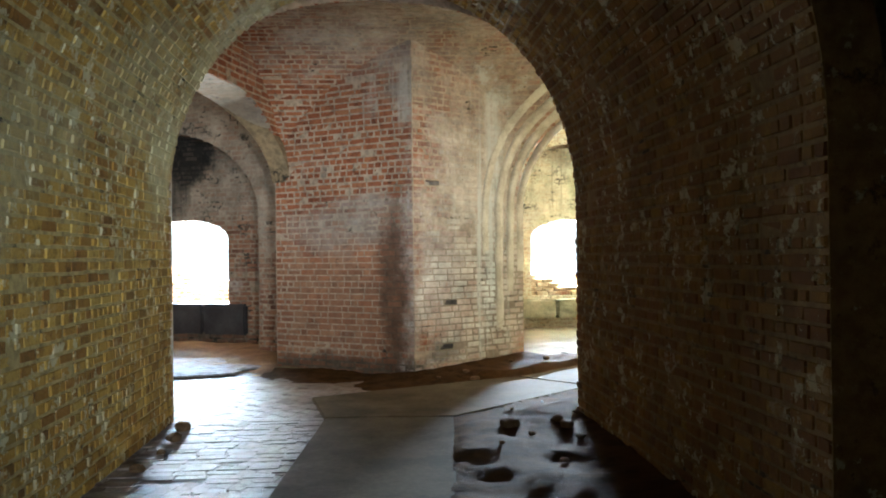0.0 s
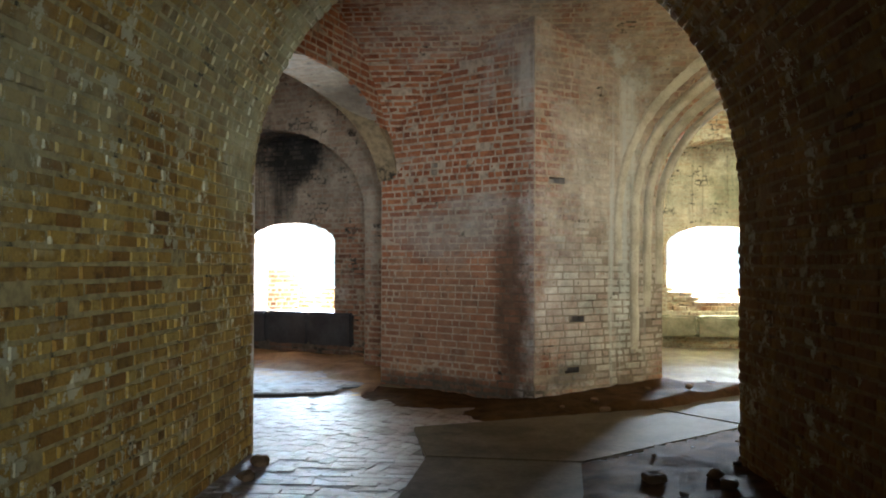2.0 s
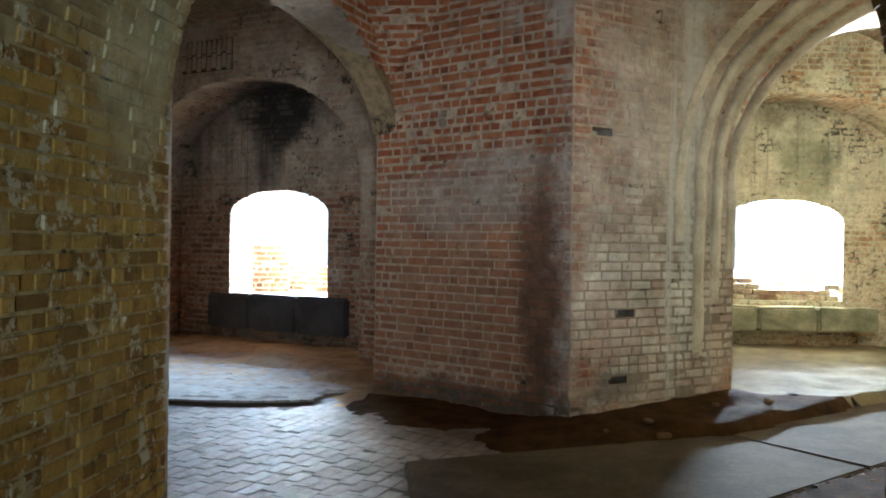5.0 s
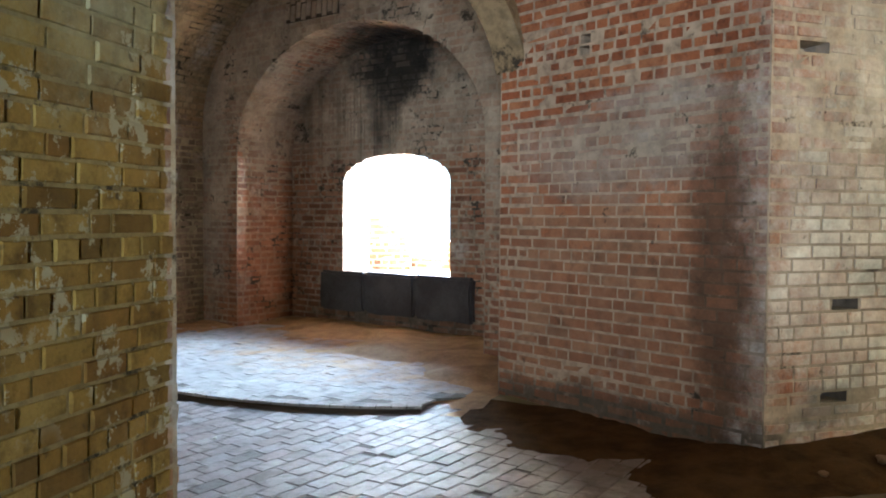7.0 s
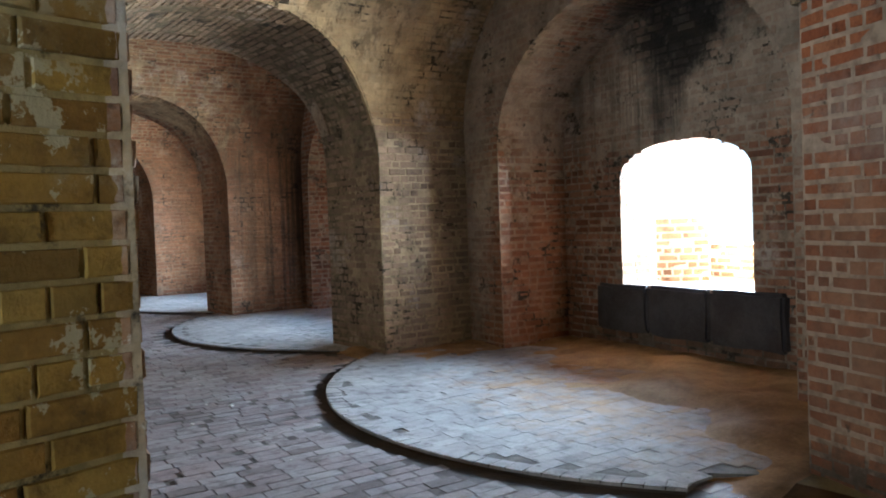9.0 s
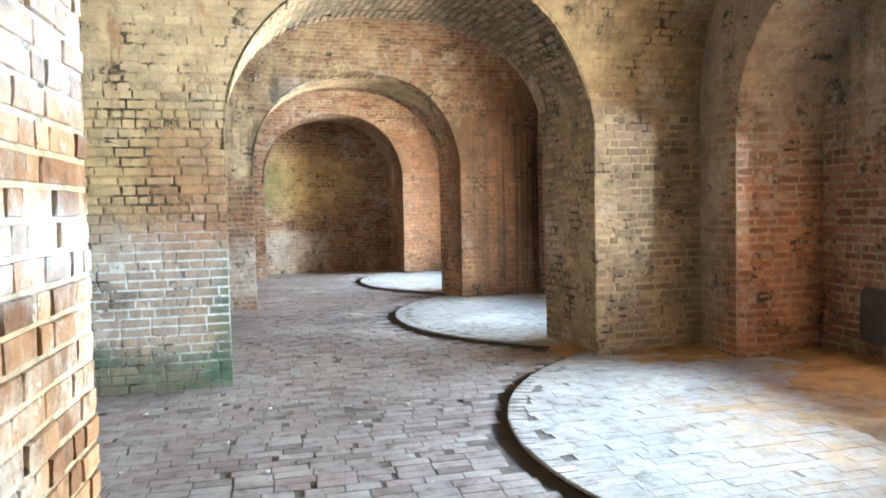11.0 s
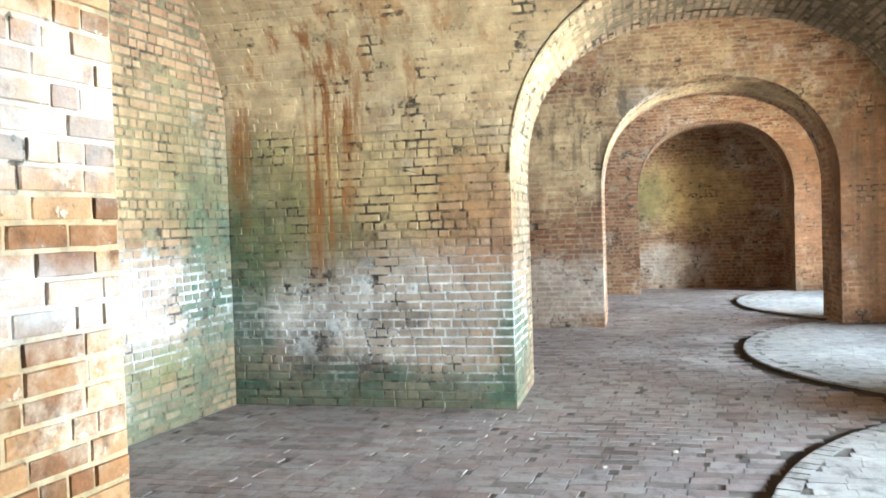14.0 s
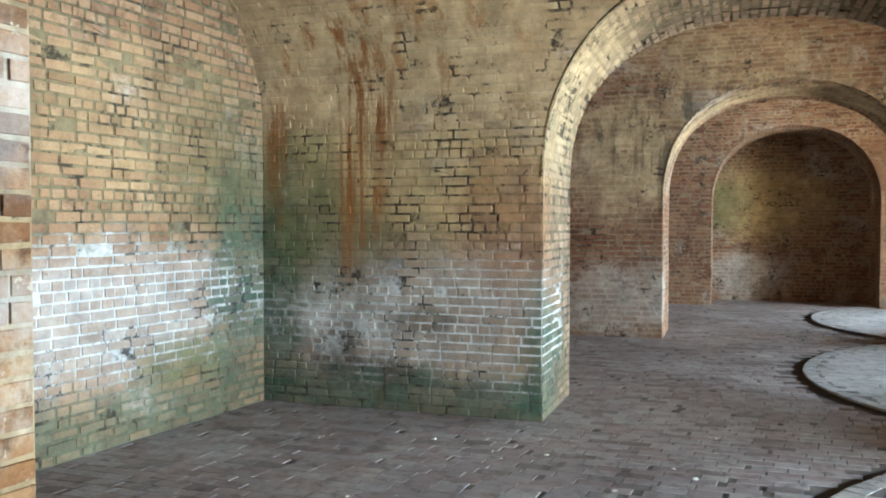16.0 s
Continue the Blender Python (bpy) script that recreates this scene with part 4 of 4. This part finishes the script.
def inside(poly, x, y):
    odd = False
    for (ax, ay), (bx, by) in zip(poly, poly[1:] + poly[:1]):
        if (ay > y) != (by > y) and x < (bx - ax) * (y - ay) / (by - ay) + ax:
            odd = not odd
    return odd


def dirt_height(x, y):
    """How high loose dirt lies over the paving."""
    p = Vector((x, y, 0)) - CAS.o
    det = CAS.ex.x * CAS.ey.y - CAS.ex.y * CAS.ey.x
    cx, cy = (p.x * CAS.ey.y - p.y * CAS.ey.x) / det, (CAS.ex.x * p.y - CAS.ex.y * p.x) / det
    lump = noise.fractal(Vector((x * 1.7, y * 1.7, 3)), 0.8, 2.1, 5) * 0.035
    h = -0.2
    if cx > -4.9 and cy > 2.9 and cx < 11:  # drifts along the outer wall
        local = (cx + 4.92) % 5.2 - 2.5
        h = max(h, min(0.09, (cy - 3.8 - 0.4 * local + lump * 6) * 0.10))
        if abs(cx - 0.55) < 1.2:
            h = max(h, min(0.04, (cy - 2.95) * 0.06))
    if cx <= -4.5:
        q = Vector((x, y, 0))
        gap = 9.0
        for a, b in zip(PIER[:2], PIER[1:3]):
            d = (b - a).normalized()
            t = max(0.0, min((b - a).length, (q - a).dot(d)))
            gap = min(gap, (q - a - d * t).length)
        east = max(0.0, min(1.0, (x + 1.0) / 2.0))
        h = max(h, (0.042 + 0.13 * east) - (0.05 + 0.11 * east) * gap / 0.75)
        if x > 0.06 + max(0.0, (y - 7.4) * 0.87, (5.1 - y) * 0.08) or y > 12:  # bare earth beyond the slabs
            h = max(h, 0.035 + 0.02 * noise.noise(Vector((x * 6, y * 6, 0))))
        if x > 0.3 and y > 9.9 + 0.9 * (x - 0.9):
            h = max(h, 0.1)
    h += lump
    return min(h, 0.018) if cx <= -4.5 and any(inside(p, x, y) for p in SLABS) else h


def loose(keep, mat, label):
    step, v, f, ids = 0.09, [], [], {}
    for a in range(int(20 / step)):
        for b in range(int(18.5 / step)):
            x, y = -13.5 + a * step, -2.5 + b * step
            h = dirt_height(x, y)
            if h > -0.07 and keep(x, y):
                ids[a, b] = len(v)
                v.append((x, y, h))
    for a, b in ids:
        q = [ids.get(c) for c in ((a, b), (a + 1, b), (a + 1, b + 1), (a, b + 1))]
        if None not in q:
            f.append(q)
    ob = mesh("dirt", v, f, mat)
    for poly in ob.data.polygons:
        poly.use_smooth = True
    tagged(ob, label, "dirt", kind="stuff")


edge = lambda x, y: (Vector((x, y, 0)) - CAS.at(-4.95, 0)).dot(Vector((-CAS.ey.y, CAS.ey.x, 0)))  # noqa: E731
loose(lambda x, y: edge(x, y) > -0.1, M_SAND, "loose orange sand drifted along the outer wall")
beyond = lambda x, y: (Vector((x, y, 0)) - VEE.o).dot(VEE.ey)  # noqa: E731
loose(lambda x, y: edge(x, y) < 0.1 and beyond(x, y) < 0.1, M_DIRT, "dark loose earth banked round the pier")
loose(lambda x, y: edge(x, y) < 0.1 and beyond(x, y) > 0.0, M_PALE, "yellowish trodden sand on the floor of the pale bay")

for poly in SLABS:
    bm = bmesh.new()
    lo, hi = [bm.verts.new((x, y, -0.04)) for x, y in poly], [bm.verts.new((x, y, 0.022)) for x, y in poly]
    bm.faces.new(hi), bm.faces.new(lo[::-1])
    for k in range(len(poly)):
        q = (k + 1) % len(poly)
        bm.faces.new((lo[k], lo[q], hi[q], hi[k]))
    bmesh.ops.bevel(bm, geom=[e for e in bm.edges if all(w.co.z > 0 for w in e.verts)], offset=0.012, segments=2, affect="EDGES")
    tagged(part("pavement", bm, M_CONC), "worn concrete path slab", "path", kind="structure")

# brick paving, the rows laid towards the outer wall; pale and raised inside the traverse rings
rows, pale = Bricks(), Bricks()
ex, ey, up = CAS.ex.normalized(), CAS.ey.normalized(), Vector((0, 0, 1))
x = -9.3
while x < 11.7:
    y = -2.5 - rng.random() * 0.2
    while y < 4.9:
        length = 0.212 * rng.uniform(0.95, 1.04)
        c = CAS.at(x, y + length / 2)
        y += length
        if c.y < 4 or dirt_height(c.x, c.y) > 0.05 or any(inside(p, c.x, c.y) for p in SLABS) or c.x > 0.2 + max(0.0, (c.y - 7.4) * 0.85):
            continue
        r, hub = min((math.hypot(x - d, y - 0.1 - BEND), d) for d in DISCS)
        broken = hub == DISCS[0] and math.atan2(y - 0.1 - BEND, x - hub) % (2 * math.pi) < NOTCH
        if not broken and RING - 0.26 < r < RING + 0.02 or broken and abs(r - RING + 0.4) < 0.07:
            continue
        worn = noise.noise(Vector((x * 0.9, y * 0.9, 1))) * 0.006
        tilt = Vector((rng.uniform(-0.01, 0.01), rng.uniform(-0.01, 0.01), 1)).normalized()
        if r <= RING - (0.4 if broken else 0.1):
            chipped = rng.uniform(0.01, 0.03) if rng.random() < 0.05 else 0.0
            pale.lay(c + up * (0.027 + worn * 0.4) - ey * (chipped / 2), ey, ex, tilt, length - 0.0015 - chipped, 0.1055, False, 0.002, 0.06)
        else:
            chipped = rng.uniform(0.02, 0.06) if rng.random() < 0.09 else 0.0
            rows.lay(c + up * worn - ey * (chipped / 2), ey, ex, tilt, length - 0.005 - chipped, 0.103, -6.3 < x < -4.9 and -0.2 < y < 1.9, 0.002, 0.35)
    x += 0.107
y = -3.0
while y < 7.4:  # the strip of paving in the passage
    x = -1.78 - rng.random() * 0.1
    while x < 0.4:
        c = TUN.at(x, y - 7.4)
        x += 0.212
        if not any(inside(p, c.x, c.y) for p in SLABS) and c.x < -0.3:
            tilt = Vector((rng.uniform(-0.025, 0.025), rng.uniform(-0.025, 0.025), 1)).normalized()
            rows.lay(c + up * rng.uniform(-0.006, 0.006), TUN.ex, TUN.ey, tilt, 0.2, 0.098, False, 0.004, 0.5)
    y += 0.107
for d in DISCS:  # bricks laid round the edges of the groove, and the groove
    for radius, course, lift in ((RING - 0.19, pale, 0.026),):
        count = int(math.pi * radius / 0.108)
        for k in range(count):
            w = math.pi * (1 + (k + 0.5) / count)
            if d == DISCS[0] and w < NOTCH:
                continue
            p = CAS.at(d + radius * math.cos(w), BEND + radius * math.sin(w))
            if p.y > 5 and not any(inside(q, p.x, p.y) for q in SLABS) and p.x < -1.5 and CAS.at(-4.75, 0).x > p.x - 0.29 * (p.y - 8.9) - 2:
                t = (CAS.ey * math.cos(w) - CAS.ex * math.sin(w)).normalized()
                course.lay(p + up * lift, t, t.cross(up), up, math.pi * radius / count - 0.006, 0.13, False, 0.003, 0.4)
    bm = bmesh.new()
    arc = [math.pi * (1 + k / 90) for k in range(91)]
    track = [w for w in arc if d != DISCS[0] or w >= NOTCH]
    edges = [[bm.verts.new(CAS.at(d + r * math.cos(w), BEND + r * math.sin(w), z)) for w in track] for r, z in ((RING - 0.135, 0.030), (RING - 0.13, -0.002), (RING - 0.02, -0.002))]
    for a, b in zip(edges, edges[1:]):
        for k in range(len(track) - 1):
            bm.faces.new((a[k], a[k + 1], b[k + 1], b[k]))
    tagged(part("groove", bm, M_SOIL), "curved groove of a gun traverse ring, filled with dark soil", "groove", kind="structure")
    bm = bmesh.new()
    fan = [CAS.at(d + rim(d, w) * math.cos(w), BEND + rim(d, w) * math.sin(w)) for w in arc]
    lo, hi = [bm.verts.new(p + up * -0.045) for p in fan], [bm.verts.new(p + up * 0.024) for p in fan]
    bm.faces.new(hi), bm.faces.new(lo)
    for k in range(len(fan) - 1):
        bm.faces.new((lo[k], lo[k + 1], hi[k + 1], hi[k]))
    tagged(part("platform", bm, M_BED), "low round gun platform of pale brick", "platform", kind="structure")
rows.done(floor, M_PAVER)
pale.done(floor, M_DISC)
OUTER = [CAS.at(20.0, 5.62), CAS.at(-4.9, 5.62), VEE.at(3.9, 4.33), VEE.at(-0.6, 4.33), Vector((9, 15.5, 0)), Vector((9, -12.5, 0)), Vector((-26, -12.5, 0))]
bm = bmesh.new()
lo, hi = [bm.verts.new(p + up * (TOP - 0.05)) for p in OUTER], [bm.verts.new(p + up * (TOP + 0.6)) for p in OUTER]
tops = [bm.faces.new(lo), bm.faces.new(hi)]
for k in range(len(OUTER)):
    q = (k + 1) % len(OUTER)
    bm.faces.new((lo[k], lo[q], hi[q], hi[k]))
bmesh.ops.triangulate(bm, faces=tops)
tagged(part("roof", bm, M_ROOF), "rubble fill over the vaults", "roof", kind="structure")
for name, lo, hi in (("wall_closing", (-26, -12, -0.3), (-25.5, 21, TOP)), ("wall_closing", (8.5, -12, -0.3), (9, 21, TOP)), ("wall_closing", (-26, -12.5, -0.3), (9, -12, TOP)), ("wall_closing", (-2.5, -3.2, -0.3), (3, -2.7, TOP))):
    bm = bmesh.new()
    box(bm, lo, hi)
    tagged(part(name, bm, M_ROOF), "plain closing wall out of sight", "wall", kind="structure")
# two added lamps behind the start stand in for daylight; no mouth is built
for x, side, watts, spread, aim in ((1.2, 0.9, 4.8, 32, (-1.77, 0.8, 1.7)), (0.2, 0.8, 2.0, 22, (0.1, 3.2, 2.0))):
    lamp = new("sky_fill", bpy.data.lights.new("sky_fill", "AREA"))
    lamp.data.shape, lamp.data.size, lamp.data.size_y, lamp.data.energy, lamp.data.color = "RECTANGLE", side, 2.0, watts, (1.0, 0.95, 0.80)
    lamp.data.spread = radians(spread)
    lamp.matrix_world = look(TUN.at(x, -9.7, 1.4), TUN.at(*aim))


# ---- debris ----
def chip(size, mat, name, label, where, flat=0.6):
    bm = bmesh.new()
    bmesh.ops.create_icosphere(bm, subdivisions=2, radius=size / 2)
    seed = rng.random() * 50
    for w in bm.verts:
        w.co *= 1 + 0.45 * noise.noise(w.co * (2.2 / size) + Vector((seed, 0, 0)))
        w.co.z *= flat
    low = min(w.co.z for w in bm.verts)
    bmesh.ops.translate(bm, verts=bm.verts, vec=Vector(where) - Vector((0, 0, low + size * 0.06)))
    return tagged(part(name, bm, mat), label, "stone" if name == "stone" else "debris", group="rubble on the floor")


def fragment(where, turn, size):
    bm = bmesh.new()
    box(bm, (-size[0] / 2, -size[1] / 2, 0), (size[0] / 2, size[1] / 2, size[2]), None, 0.01, 2)
    for w in bm.verts:
        w.co += Vector(noise.noise_vector(w.co * 9 + Vector(where))) * 0.012
    bmesh.ops.transform(bm, matrix=Matrix.Translation(where) @ pose(0, 0, 0, 3, -2, turn), verts=bm.verts)
    return tagged(part("brick_fragment", bm, M_CLOD), "dirty broken piece of old brick on the ground", "brick", group="rubble on the floor")


for x, y, size in ((0.95, 7.15, 0.16), (0.7, 6.7, 0.09), (1.05, 6.5, 0.12), (0.45, 6.2, 0.07), (0.85, 5.8, 0.1), (1.15, 7.5, 0.1), (0.6, 7.6, 0.06), (1.3, 8.3, 0.07), (0.2, 9.75, 0.12), (0.75, 10.35, 0.1), (-0.1, 9.45, 0.08), (1.2, 10.6, 0.13)):
    chip(size * 0.65, M_CLOD, "stone", "dark clod of earth and stone on the ground", (x, y, max(0.0, dirt_height(x, y))))
for x, y, size in ((-2.05, 6.6, 0.12), (-2.12, 7.0, 0.15), (-1.98, 5.7, 0.1), (-2.0, 6.2, 0.07), (-1.85, 4.9, 0.09)):
    chip(size, M_CLOD, "stone", "dark clod of fallen mortar at the foot of a wall", (x, y, 0.0))
for x, y, turn, size in ((0.55, 6.95, 25, (0.14, 0.1, 0.06)), (1.0, 6.9, 70, (0.11, 0.1, 0.06)), (0.3, 9.5, 10, (0.1, 0.08, 0.04))):
    fragment((x, y, max(0.0, dirt_height(x, y)) - 0.005), turn, size)
for x, y in ((-6.2, 9.9), (-6.4, 9.8), (-5.2, 8.6), (-4.6, 9.3), (-5.6, 7.9), (-6.9, 8.2), (-6.6, 9.0), (-4.9, 7.4), (1.45, 8.75), (0.9, 7.9), (-3.4, 9.0), (-7.2, 10.2), (-5.9, 9.4), (-4.2, 8.1)):
    chip(rng.uniform(0.018, 0.04), M_CHIP, "mortar_chip", "small white chip of fallen mortar on the floor", (x, y, max(0.004, dirt_height(x, y))), 0.4)
